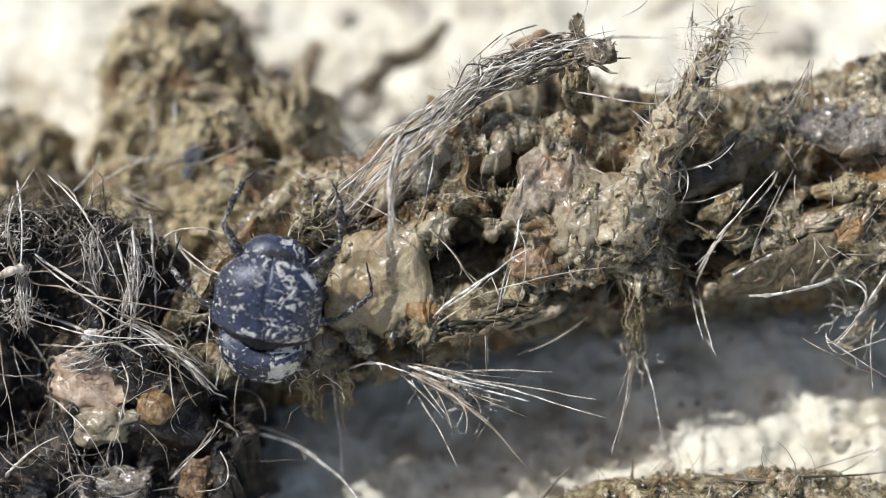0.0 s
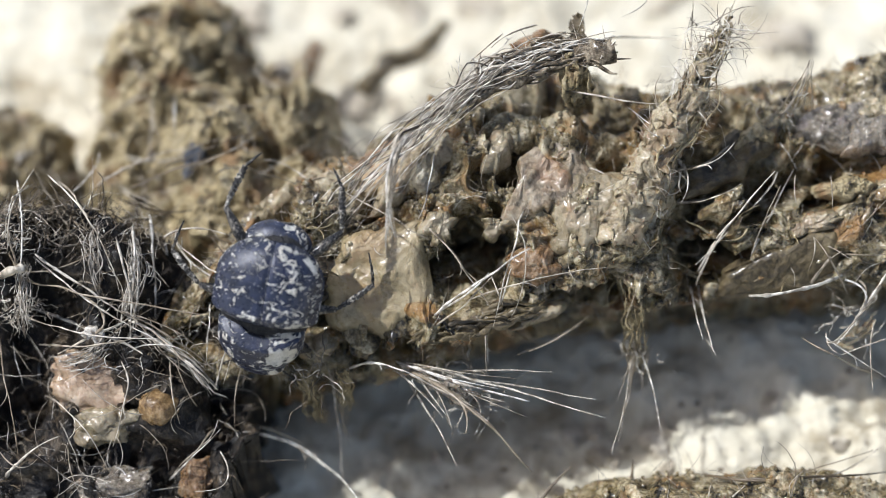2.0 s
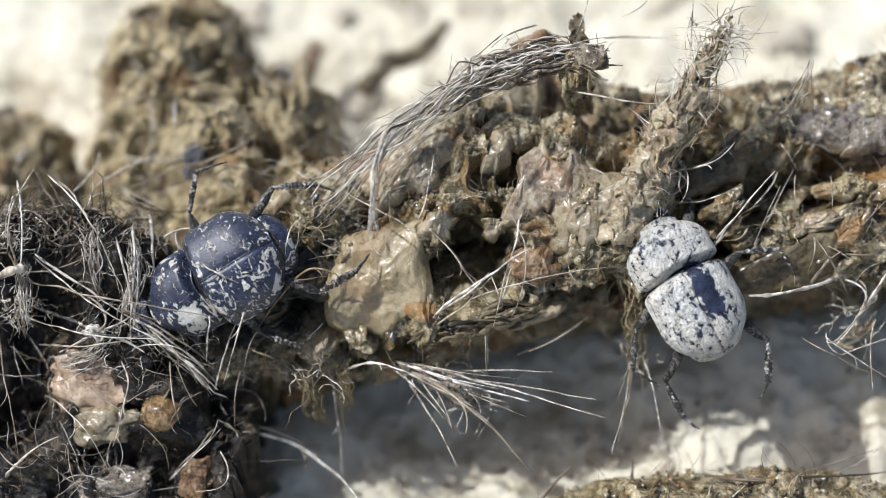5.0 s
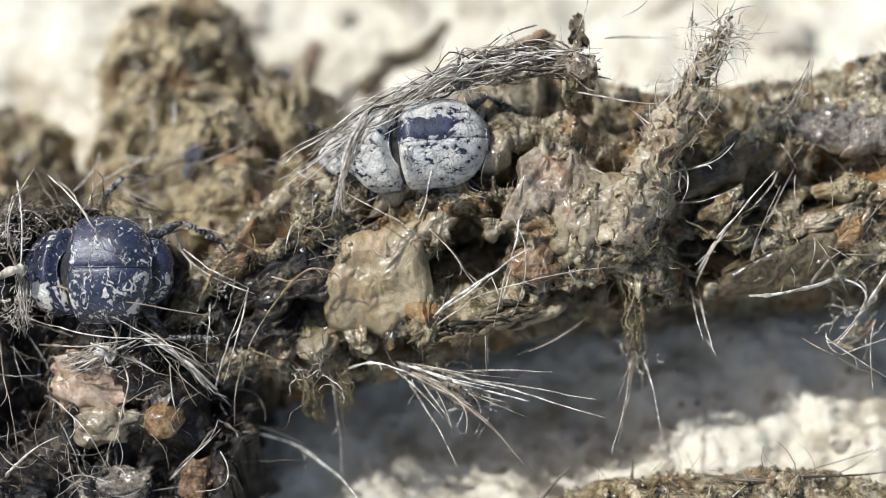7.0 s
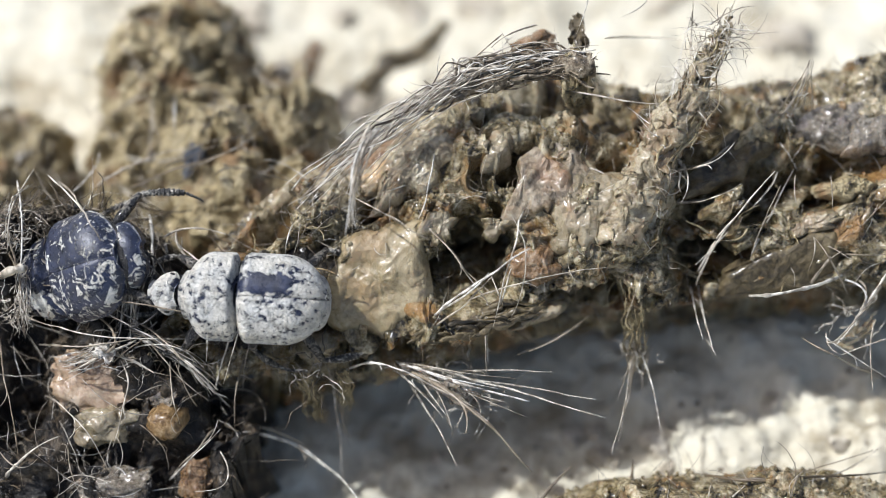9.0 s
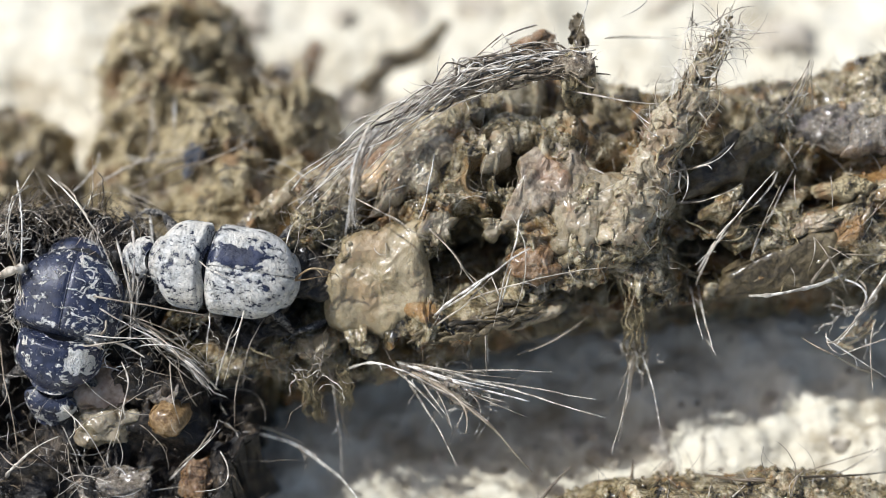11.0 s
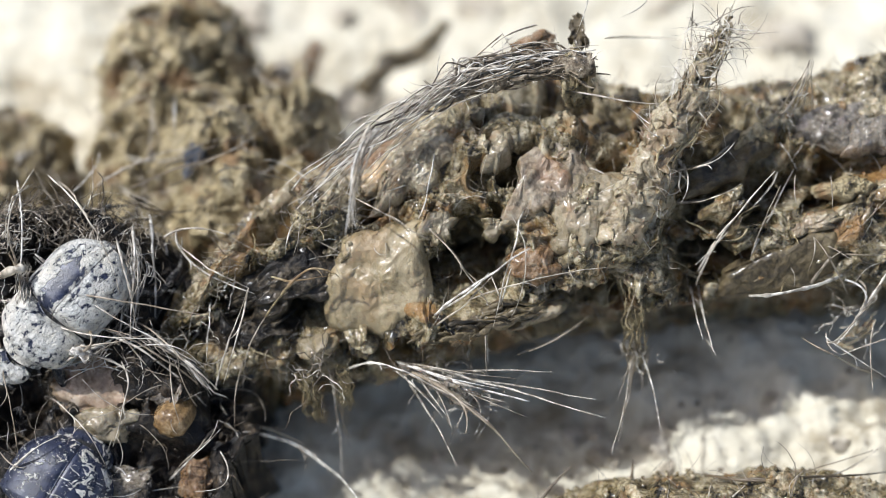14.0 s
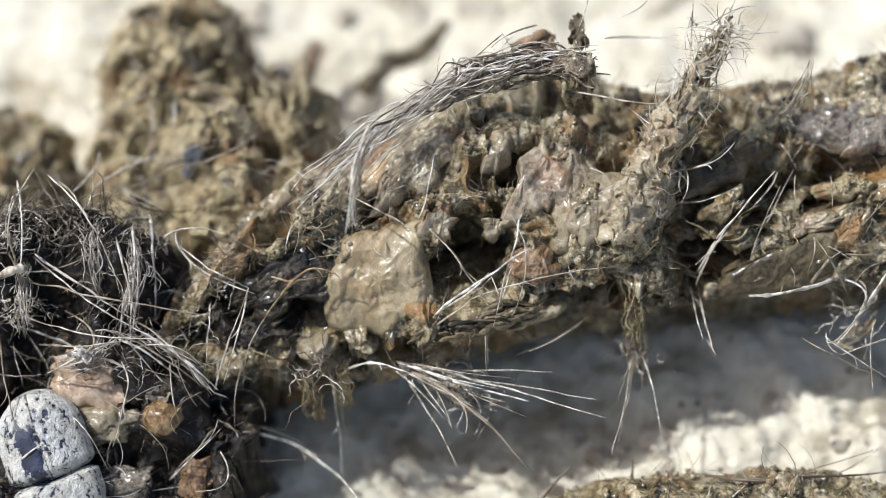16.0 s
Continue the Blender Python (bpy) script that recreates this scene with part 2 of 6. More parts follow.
def log_base(x, y):
    """The upper side of the long dropping, before its lumps."""
    cy, r = log_axis(x)
    e = r ** 2 - (y - cy) ** 2
    return np.where(e > 0, LOG_Z + np.sqrt(np.abs(e)), -1.0)


def heap_base(x, y):
    """The dark hairy heap beside it."""
    ragged = np.clip((x + 17.0) / 3.0, 0, 1) * (0.55 * np.sin(1.1 * y + 0.6) + 0.35 * np.sin(2.9 * y + 1.0))
    z = np.minimum(dome(x + ragged, y, -29.3, -12.0, 15.0, 14.6, 21.0, 0.3), 16.6 + 0.62 * y)
    return np.where((z < 0) & (x > -20.0), 2.4 * z, z)


def knob_base(x, y):
    """The separate dropping behind."""
    return np.maximum(np.maximum(dome(x, y, -21.2, 18.6, 7.2, 9.2, 11.5, 0.42), dome(x, y, -22.0, 11.5, 7.5, 7.0, 9.0)), np.maximum(np.maximum(dome(x, y, -12.2, 12.5, 4.6, 7.0, 10.0), dome(x, y, -17.5, 9.5, 6.5, 5.5, 12.0)), np.maximum(dome(x, y, -36.5, 11.5, 6.5, 6.5, 6.5), dome(x, y, -14.0, 4.6, 8.5, 6.5, 12.0))))


def front_base(x, y):
    """The dropping in front."""
    return dome(x, y, 23.0, -21.0, 19.5, 6.0, 7.3)


HOLLOWS = []


def hollow(x, y, r, depth, stretch=1.0, turn=0.0):
    """A pit (or with a negative depth a swelling) in the dropping."""
    HOLLOWS.append((x, y, r, depth, stretch, radians(turn)))


def rough_height(x, y, base, lumps=1.0, seed=0):
    flat = np.stack([x, y, 0 * x], 1)
    z = base(x, y)
    inside = np.clip(z / 3.0, 0.15, 1.0)
    z = z + lumps * inside * (0.75 * fractal(flat, 5.2, 2, seed) + 0.85 * fractal(flat, 2.6, 2, seed + 5, True) * 0.7 + 0.32 * fractal(flat, 0.95, 3, seed + 9))
    for hx, hy, r, depth, stretch, turn in HOLLOWS:
        u = (x - hx) * math.cos(turn) + (y - hy) * math.sin(turn)
        v = -(x - hx) * math.sin(turn) + (y - hy) * math.cos(turn)
        d = (u / (r * stretch)) ** 2 + (v / r) ** 2
        z = z - depth * np.exp(-d ** 2)
    return z


def relief(name, base, box, step, material, lumps=1.0, seed=0, sag=0.5):
    """A lumpy heap over the ground, its crust pushed sideways so that it overhangs in places."""
    xs, ys = np.arange(box[0], box[1], step), np.arange(box[2], box[3], step)
    gx, gy = [a.ravel() for a in np.meshgrid(xs, ys)]
    z = rough_height(gx, gy, base, lumps, seed)
    p = np.stack([gx, gy, z], 1)
    keep = (z > -11.0)
    side = np.stack([fractal(p, 2.4, 3, seed + 20), fractal(p, 2.4, 3, seed + 30), 0.5 * fractal(p, 1.2, 2, seed + 40)], 1)
    p = p + sag * lumps * side * np.clip(z / 3.0, 0, 1)[:, None]
    w, h = len(xs), len(ys)
    a = (np.arange(h - 1)[:, None] * w + np.arange(w - 1)[None, :]).ravel()
    quad = np.stack([a, a + 1, a + w + 1, a + w], 1)
    quad = quad[keep[quad].all(axis=1)]
    used, back = np.unique(quad, return_inverse=True)
    return part(name, mesh_of(name, p[used], back.reshape(-1, 4).tolist()), material)


PITS = []


def pit(x, s, r, depth, stretch=1.0, turn=0.0):
    """A cavity in the long dropping; s: the way round it from its ridge line, to the back positive."""
    PITS.append((x, s, r, depth, stretch, radians(turn)))


def log_point(x, s, out=0.0):
    """Points on the crust of the long dropping."""
    cy, r = log_axis(x)
    a = s / 10.0
    q = np.stack([x, s, 0 * x], 1)
    warp = np.stack([fractal(q, 3.0, 2, 101), fractal(q, 3.0, 2, 102), 0 * x], 1) * 0.9
    q = q + warp
    d = 1.15 * fractal(q, 5.5, 2, 110) + 0.62 * fractal(q, 2.6, 2, 115, True) - 0.30
    holes = np.clip((fractal(q + 31.0, 2.3, 2, 120) - 0.20) / 0.34, 0, 1)
    d = d - 5.2 * holes * holes * (3 - 2 * holes)
    small = np.clip((fractal(q + 77.0, 0.8, 2, 125) - 0.35) / 0.5, 0, 1)
    d = d - 0.75 * small + 0.20 * fractal(q, 0.6, 3, 130, True) + 0.10 * fractal(q * np.array([1, 2.5, 1]), 0.5, 2, 135)
    for hx, hs, rad, depth, stretch, turn in PITS:
        u = (x - hx) * math.cos(turn) + (s - hs) * math.sin(turn)
        v = -(x - hx) * math.sin(turn) + (s - hs) * math.cos(turn)
        e = (u / (rad * stretch)) ** 2 + (v / rad) ** 2
        e = e * (1 + 0.5 * lattice(np.stack([x * 0.9, s * 0.9, 0 * x + 3.3], 1), 9))
        d = d - depth * np.exp(-e ** 2)
    side = np.stack([fractal(q, 1.5, 3, 140), fractal(q, 1.5, 3, 150)], 1) * 0.42
    a = a + side[:, 1] / 10.0
    rr = np.maximum(r + (d - undercut(x, s)) * np.clip(r / 6, 0, 1), 0.0) + out
    return np.stack([x + side[:, 0], cy + rr * np.sin(a), LOG_Z + rr * np.cos(a)], 1)


def lobe_mesh(name, x0, s0, rx, rs, h, turn, rough, seed, ragged=0.0, drop=0.9):
    """A smear or lobe draped over the long dropping, with a torn outline."""
    rings, seg = 26, 72
    rho, ang = [q.ravel() for q in np.meshgrid(np.linspace(0.0, 1.0, rings) ** 0.8, np.arange(seg) * 2 * math.pi / seg, indexing="ij")]
    edge = np.stack([np.cos(ang) * 1.3 + seed * 3.7, np.sin(ang) * 1.3, 0 * ang], 1)
    out = 1 + (rough + ragged) * (1.1 * fractal(edge, 0.9, 3, seed))
    if ragged:
        out = out * (np.abs(np.cos(ang)) ** 5 + np.abs(np.sin(ang)) ** 5) ** -0.2 * 0.92
    u, v = rx * rho * out * np.cos(ang), rs * rho * out * np.sin(ang)
    c, d = math.cos(radians(turn)), math.sin(radians(turn))
    x, s = x0 + u * c - v * d, s0 + u * d + v * c
    q = np.stack([x, s, 0 * x + seed], 1)
    thick = (h - 0.28) * np.clip(1 - rho ** (9.0 if ragged else 3.0), 0, 1) ** 0.6 - drop * rho ** (16 if ragged else 6)
    thick = thick + rough * (1.0 * fractal(q, 1.8, 2, seed + 4) + 0.45 * fractal(q, 0.8, 3, seed + 8, True)) * (1 - 0.4 * rho)
    thick = thick + 0.08 * fractal(q, 0.35, 2, seed + 12)
    cy, r = log_axis(x)
    broad = 0.8 * fractal(np.stack([x, s, 0 * x], 1), 5.5, 2, 110)
    r = r + broad + thick - undercut(x, s)
    x = x + rough * 0.5 * fractal(q, 1.0, 2, seed + 16)
    p = np.stack([x, cy + r * np.sin(s / 10.0), LOG_Z + r * np.cos(s / 10.0)], 1)
    faces = [(i * seg + j, (i + 1) * seg + j, (i + 1) * seg + (j + 1) % seg, i * seg + (j + 1) % seg) for i in range(rings - 1) for j in range(seg)]
    return mesh_of(name, p, faces)


def log_relief(material):
    step = 0.13
    # fine where the light falls, coarse on the underside
    xs, ss = np.arange(-21.2, 46.0, step), np.concatenate([np.arange(-31.0, -21.0, 0.5), np.arange(-21.0, 13.0, step), np.arange(13.0, 31.0, 0.5)])
    gx, gs = [q.ravel() for q in np.meshgrid(xs, ss)]
    p = log_point(gx, gs)
    # it has sagged into a foot that stands in the sand
    p[:, 2] -= 15.0 * np.clip(-np.cos(gs / 10.0) - 0.55, 0, 1)
    w, h = len(xs), len(ss)
    a = (np.arange(h - 1)[:, None] * w + np.arange(w - 1)[None, :]).ravel()
    # the seam of the underside
    strip = np.stack([(h - 1) * w + np.arange(w - 1), (h - 1) * w + np.arange(1, w), np.arange(1, w), np.arange(w - 1)], 1)
    quads = np.concatenate([np.stack([a, a + 1, a + w + 1, a + w], 1), strip])
    return part("long_dropping", mesh_of("long_dropping", p, quads.tolist()), material)


def log_spots(count, seed, x=(-18, 44), s=(-17, 10), out=0.0):
    rng = np.random.default_rng(seed)
    return log_point(rng.uniform(*x, count), rng.uniform(*s, count), out)


@lru_cache(None)
def ball(level):
    bm = bmesh.new()
    bmesh.ops.create_icosphere(bm, subdivisions=level, radius=1.0)
    v = np.array([q.co[:] for q in bm.verts])
    f = [[q.index for q in face.verts] for face in bm.faces]
    bm.free()
    return v, f


def facing(tilt, turn=0.0):
    """Axes whose third leans by tilt degrees from upright towards the front, turned about itself."""
    return np.array((Matrix.Rotation(radians(tilt), 3, "X") @ Matrix.Rotation(radians(turn), 3, "Z")))


def lump_mesh(name, at, size, tilt=25, turn=0, rough=0.18, seed=0, level=4, square=1.0):
    """A lobe with torn edges: rough says how far it is from smooth."""
    v, f = ball(level)
    w = np.sign(v) * np.abs(v) ** square
    big, fine = fractal(v + seed * 3.1, 0.9, 3, seed), fractal(v + seed * 5.3, 0.35, 2, seed + 40, True)
    w = w * (1 + 1.5 * rough * big + 0.55 * rough * fine)[:, None] * np.array(size)
    side = np.stack([fractal(w + 9.0 * seed, 0.8, 3, seed + k) for k in (3, 13, 23)], 1)
    w = w + rough * 0.9 * side
    return mesh_of(name, w @ facing(tilt, turn).T + np.array(at), f)


def tubes(paths, radii, sides=5):
    """Verts and faces of tapered strands; paths: arrays of points, radii: arrays of the same length."""
    verts, faces, base = [], [], 0
    ring = np.arange(sides) * 2 * math.pi / sides
    for pts, rad in zip(paths, radii):
        tang = np.gradient(pts, axis=0)
        tang /= np.linalg.norm(tang, axis=1)[:, None] + 1e-9
        ref = np.where(np.abs(tang[:, 2:3]) < 0.9, np.array([[0, 0, 1.0]]), np.array([[1.0, 0, 0]]))
        n = np.cross(tang, ref)
        n /= np.linalg.norm(n, axis=1)[:, None] + 1e-9
        b = np.cross(tang, n)
        loop = pts[:, None, :] + rad[:, None, None] * (np.cos(ring)[None, :, None] * n[:, None, :] + np.sin(ring)[None, :, None] * b[:, None, :])
        verts.append(loop.reshape(-1, 3))
        k = len(pts)
        for i in range(k - 1):
            for j in range(sides):
                j2 = (j + 1) % sides
                faces.append((base + i * sides + j, base + i * sides + j2, base + (i + 1) * sides + j2, base + (i + 1) * sides + j))
        faces.append(tuple(base + j for j in reversed(range(sides))))
        faces.append(tuple(base + (k - 1) * sides + j for j in range(sides)))
        base += k * sides
    return np.concatenate(verts), faces


def bend(a, b, c, n=14, wave=0.0, seed=0):
    """A smooth run from a through b to c."""
    a, b, c = (np.array(q, float) for q in (a, b, c))
    t = np.linspace(0, 1, n)[:, None]
    ctrl = 2 * b - (a + c) / 2
    pts = (1 - t) ** 2 * a + 2 * t * (1 - t) * ctrl + t ** 2 * c
    if wave:
        long = np.linalg.norm(c - a)
        q = t * long / 2.2 + seed * 7.7
        z = np.zeros_like(q)
        for axis in range(3):
            kink = lattice(np.hstack([q, z + axis * 9.1, z + seed]), seed) + 0.22 * lattice(np.hstack([q * 2.6, z + axis * 9.1, z + seed + 40]), seed)
            pts[:, axis] += wave * kink * np.sin(t[:, 0] * math.pi) ** 0.5
    return pts


def taper(n, r, tip=0.35):
    t = np.linspace(0, 1, n)
    return r * (1 - (1 - tip) * t ** 1.6) * np.minimum(1.0, 0.55 + t * 6)


HAIR_COUNT = [0]


def hair(x0, y0, z0, x1, y1, z1, x2, y2, z2, r=0.07, material=None, label="", tip=0.35, wave=0.09, parent=None, name="hair"):
    """One hair that can be told apart, root to tip."""
    HAIR_COUNT[0] += 1
    k = HAIR_COUNT[0]
    pts = bend((x0, y0, z0), (x1, y1, z1), (x2, y2, z2), 34, wave * 1.5 * min(1.0, math.dist((x0, y0, z0), (x2, y2, z2)) / 10.0), k)
    along = np.linspace(0, np.linalg.norm(pts[-1] - pts[0]), 34)
    q = np.stack([along * 1.4, 0 * along + k, 0 * along], 1)
    thick = taper(34, r, tip) * (1 + 0.30 * lattice(q, 5) + 1.1 * np.clip(lattice(q * 1.6 + 9.0, 6) - 0.62, 0, 1) / 0.38)
    runs, radii = [pts], [thick]
    if along[-1] > 4.0 and k % (4 if parent else 2) == 0:
        # a side branch, as rootlets have
        i = 12 + k % 9
        way = pts[i + 4] - pts[i]
        side = np.cross(way, np.array([math.sin(k), math.cos(k * 1.7), 0.6]))
        side = side / (np.linalg.norm(side) + 1e-9) * np.linalg.norm(way)
        long = 0.7 + 0.5 * math.sin(k * 2.3)
        runs.append(bend(pts[i], pts[i] + (way * 0.75 + side * 0.35) * long, pts[i] + (way * 1.2 + side * 1.1) * long, 10, 0.06, k + 500))
        radii.append(np.linspace(0.75, 0.3, 10) * r)
    v, f = tubes(runs, radii, 6)
    ob = part(name, mesh_of(name, v, f), material or HAIR_PALE, parent)
    if parent is None:
        tagged(ob, label or "stiff pale animal hair stuck in damp dung", "hair", "loose hairs in the dung")
    return ob


def strewn(name, spots, length, r, curl, material, seed, lift=0.5, lean=(0, 0, 0), parent=None, sides=4, n=10, crust=0.0, kink=0.10):
    """Many fine hairs that nobody could count, growing from the spots."""
    rng = np.random.default_rng(seed)
    paths, radii = [], []
    for s in spots:
        long = rng.uniform(*length)
        d = rng.normal(size=3) * np.array([1, 1, 0.45]) + np.array(lean)
        d[2] = abs(d[2]) * lift + 0.12
        d /= np.linalg.norm(d)
        turn = rng.normal(size=3)
        t = np.linspace(0, 1, n)
        pts = [np.array(s, float)]
        for k in range(n - 1):
            turn += rng.normal(size=3) * 0.5
            d = d + curl * turn / n + rng.normal(size=3) * kink
            d[2] -= 0.05 * curl
            d /= np.linalg.norm(d)
            pts.append(pts[-1] + d * long / (n - 1))
        paths.append(np.array(pts))
        radii.append(taper(n, rng.uniform(*r)) * rng.uniform(1.0 - crust, 1.0 + 1.6 * crust, n))
    v, f = tubes(paths, radii, sides)
    return tagged(part(name, mesh_of(name, v, f), material, parent), kind="stuff")


def tangle(x, y, z, size, count, seed, length=(1.2, 3.6), r=(0.012, 0.03), curl=3.2, material=None, label=""):
    """A fuzzy knot of crinkled hair."""
    rng = np.random.default_rng(seed)
    spots = rng.normal(size=(count, 3)) * np.array([1.0, 0.8, 0.5]) * size * 0.5 + np.array([x, y, z])
    ob = strewn("hair_tangle", spots, length, r, curl, material or HAIR_PALE, seed + 1, 0.9, (0, 0, 0.1), None, 4, 18, 0.7, 0.30)
    return tagged(ob, label or "fuzzy tangle of crinkled pale hair on dark earth", "hair tangle")


def spots_on(base, count, box, seed, lumps=1.0, noise_seed=0, up=0.0, low=1.0):
    rng = np.random.default_rng(seed)
    x, y = rng.uniform(box[0], box[1], count * 3), rng.uniform(box[2], box[3], count * 3)
    z = rough_height(x, y, base, lumps, noise_seed)
    ok = z > low
    return np.stack([x, y, z + up], 1)[ok][:count]


def crumbs(name, spots, size, material, seed, parent=None, label=""):
    """Small crumbs joined into one mesh."""
    rng = np.random.default_rng(seed)
    v0, f0 = ball(2)
    f0 = np.array(f0)
    verts, faces = [], []
    for k, s in enumerate(spots):
        r = rng.uniform(*size) * rng.uniform(0.5, 1.0)
        w = v0 * (1 + 0.35 * fractal(v0 + rng.uniform(0, 50), 0.9, 2, 3))[:, None] * rng.uniform(0.6, 1.2, 3)
        a = rng.uniform(0, 6.28)
        c, d = math.cos(a), math.sin(a)
        w = w @ np.array([[c, d, 0], [-d, c, 0], [0, 0, 1]])
        verts.append(w * r + np.array(s))
        faces.append(f0 + k * len(v0))
    ob = part(name, mesh_of(name, np.concatenate(verts), np.concatenate(faces).tolist()), material, parent, label)
    return tagged(ob, kind="stuff")


# ---- the ground ----
def ease(t):
    t = np.clip(t, 0, 1)
    return t * t * (3 - 2 * t)


def bank(x, y):
    """The sand lies well below the ridge of the dropping; it rises towards one end and dips beside the dark heap."""
    front = -3.7 + 2.6 * ease((x - 0.0) / 20.0) + 1.5 * ease((x - 14.0) / 11.0) * ease((y + 15.5) / 4.5)
    near = ease((160.0 - np.maximum(np.abs(x), np.abs(y))) / 100.0)
    return near * (front + (-3.6 - front) * ease((y - 2.0) / 14.0))


def ground():
    def axis(fine, step, far):
        near = np.arange(-fine, fine + step / 2, step)
        out, gap, at = [], step, fine
        while at < far:
            gap *= 1.35
            at += gap
            out.append(at)
        out = np.array(out)
        return np.concatenate([-out[::-1], near, out])
    xs, ys = axis(62.0, 0.42, 60000.0), axis(62.0, 0.42, 60000.0)
    gx, gy = [a.ravel() for a in np.meshgrid(xs, ys)]
    near = np.clip(1.6 - np.maximum(np.abs(gx), np.abs(gy)) / 100.0, 0, 1)
    flat = np.stack([gx, gy, 0 * gx], 1)
    z = near * (0.55 * fractal(flat, 9.0, 2, 70) + (0.42 + 0.5 * ease((gx + 12) / 8) * ease((gy + 24) / 4) * ease((2 - gy) / 6)) * fractal(flat, 3.0, 3, 75) + (0.16 + 0.22 * ease((gx + 12) / 8) * ease((gy + 24) / 4) * ease((2 - gy) / 6)) * fractal(flat, 1.1, 2, 80, True)) - 0.25 + bank(gx, gy)
    w, h = len(xs), len(ys)
    a = (np.arange(h - 1)[:, None] * w + np.arange(w - 1)[None, :]).ravel()
    me = mesh_of("ground", np.stack([gx, gy, z], 1), np.stack([a, a + 1, a + w + 1, a + w], 1).tolist())
    tagged(part("ground", me, SAND), "dry pale sandy earth, lumpy and sunlit", "ground", kind="structure")


ground()


def clod(x, y, r, material=None, label="", seed=0, flat=0.42):
    me = lump_mesh("clod", (x, y, -0.25 + float(bank(np.array(x), np.array(y)))), (r, r * 0.75, r * flat), 0, seed * 40, 0.30, seed + 60, 4)
    tagged(part("clod", me, material or PEBBLE), label or "small pale clod of dry earth on the ground", "clod", "clods on the ground")


# ---- the droppings: pits and swellings first ----
# dark cavities in the long dropping
pit(2.0, -7.10, 2.7, 7.5, 1.15, 80)
pit(20.2, 1.5, 2.4, 4.0, 1.6, 70)
pit(22.7, -2.5, 2.0, 4.0, 1.8, 20)
pit(17.9, -6.8, 1.7, 4.5, 1.9, 80)
pit(26.5, -3.2, 1.7, 3.5, 1.9, 10)
pit(31.0, -2.6, 1.4, 3.0, 2.2, 0)
pit(6.0, 0.2, 0.9, 4.5, 2.6, 85)
pit(12.9, -1.0, 1.1, 4.5, 2.2, 80)
pit(10.0, -11.8, 1.6, 4.0, 2.4, 8)
pit(1.41, -3.75, 1.1, 4.0)
pit(5.08, 0.32, 0.8, 3.8, 2.4, 80)
pit(2.76, -0.63, 1.0, 2.8)
pit(8.67, 6.54, 1.6, 5.0, 1.8, 0)
pit(19.26, 0.03, 1.8, 4.0, 1.7, 70)
pit(19.59, -9.06, 1.4, 3.2, 1.6, 60)
pit(13.00, -4.23, 1.0, 3.2, 1.4, 90)
pit(4.45, 2.99, 2.2, -1.5, 1.8, 0)
pit(9.48, 2.73, 1.6, -1.4, 1.6, 0)
pit(5.6, 9.6, 3.0, -1.7, 2.0, 0)
pit(11.5, 10.0, 2.6, -1.2, 1.8, 0)
pit(-10.07, 16.03, 1.8, 3.8)
pit(-12.78, 1.79, 2.0, 2.4, 1.6, 10)
pit(-12.6, -7.4, 4.3, 6.2, 1.35, 60)
pit(-9.34, -10.20, 2.4, 4.6, 1.5, 150)
pit(16.90, -14.47, 1.0, 2.4, 1.6, 30)
pit(-6.06, -13.64, 1.6, 2.5, 1.4, 0)
pit(6.66, 4.52, 1.5, 5.0, 2.0, 10)
pit(11.80, 4.36, 1.7, 5.0, 1.5, 20)
pit(20.41, -3.02, 1.5, 3.0, 1.6, 80)
pit(22.97, -2.03, 1.3, 2.6, 1.8, 10)
pit(12.44, -0.81, 1.0, 2.6, 2.0, 80)
pit(-0.17, -7.18, 1.2, 3.0, 2.2, 85)
pit(3.17, -9.33, 1.6, 3.4, 1.6, 20)
pit(-4.48, -6.65, 3.2, 1.7, 1.55, 88)
# the dropping behind and the dark heap
hollow(-17.44, 16.31, 1.0, 1.8)
hollow(-15.57, 14.72, 1.2, 3.0, 1.8, 80)
hollow(-12.67, 15.37, 0.9, 2.4, 2.0, 80)
hollow(-19.19, 17.07, 0.9, 1.8, 1.6, 40)
hollow(-24.21, 16.91, 1.0, 1.3)
hollow(-29.6, -5.6, 2.4, 4.5, 1.6, 75)
hollow(-31.6, -12.6, 2.6, 4.0, 1.4, 70)
hollow(-19.6, -8.6, 2.2, 3.4, 1.8, 140)
hollow(-21.0, -3.6, 1.6, 2.6, 1.6, 20)
hollow(-15.6, -11.6, 2.2, 3.6, 1.6, 60)
hollow(-22.2, -16.4, 1.5, 2.2, 1.6, 10)
hollow(-19.13, -5.80, 3.0, 2.2)
hollow(-19.13, -17.26, 2.5, 2.5)

log_ob = tagged(log_relief(DUNG), "damp olive-brown carnivore dropping full of hair, lying on sand", "dropping")
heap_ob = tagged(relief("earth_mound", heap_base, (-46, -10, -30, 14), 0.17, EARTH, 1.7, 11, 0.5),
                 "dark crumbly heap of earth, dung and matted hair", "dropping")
knob_ob = tagged(relief("rounded_dropping", knob_base, (-44, -4, -3, 29), 0.17, DUNG_BACK, 1.6, 23, 0.6),
                 "drying rounded brown dropping lying behind the long one", "dropping")
front_ob = tagged(relief("low_dropping", front_base, (2, 44, -27, -13), 0.14, DUNG, 0.9, 31, 0.4),
                  "low flat strip of damp brown dung in front", "dropping")

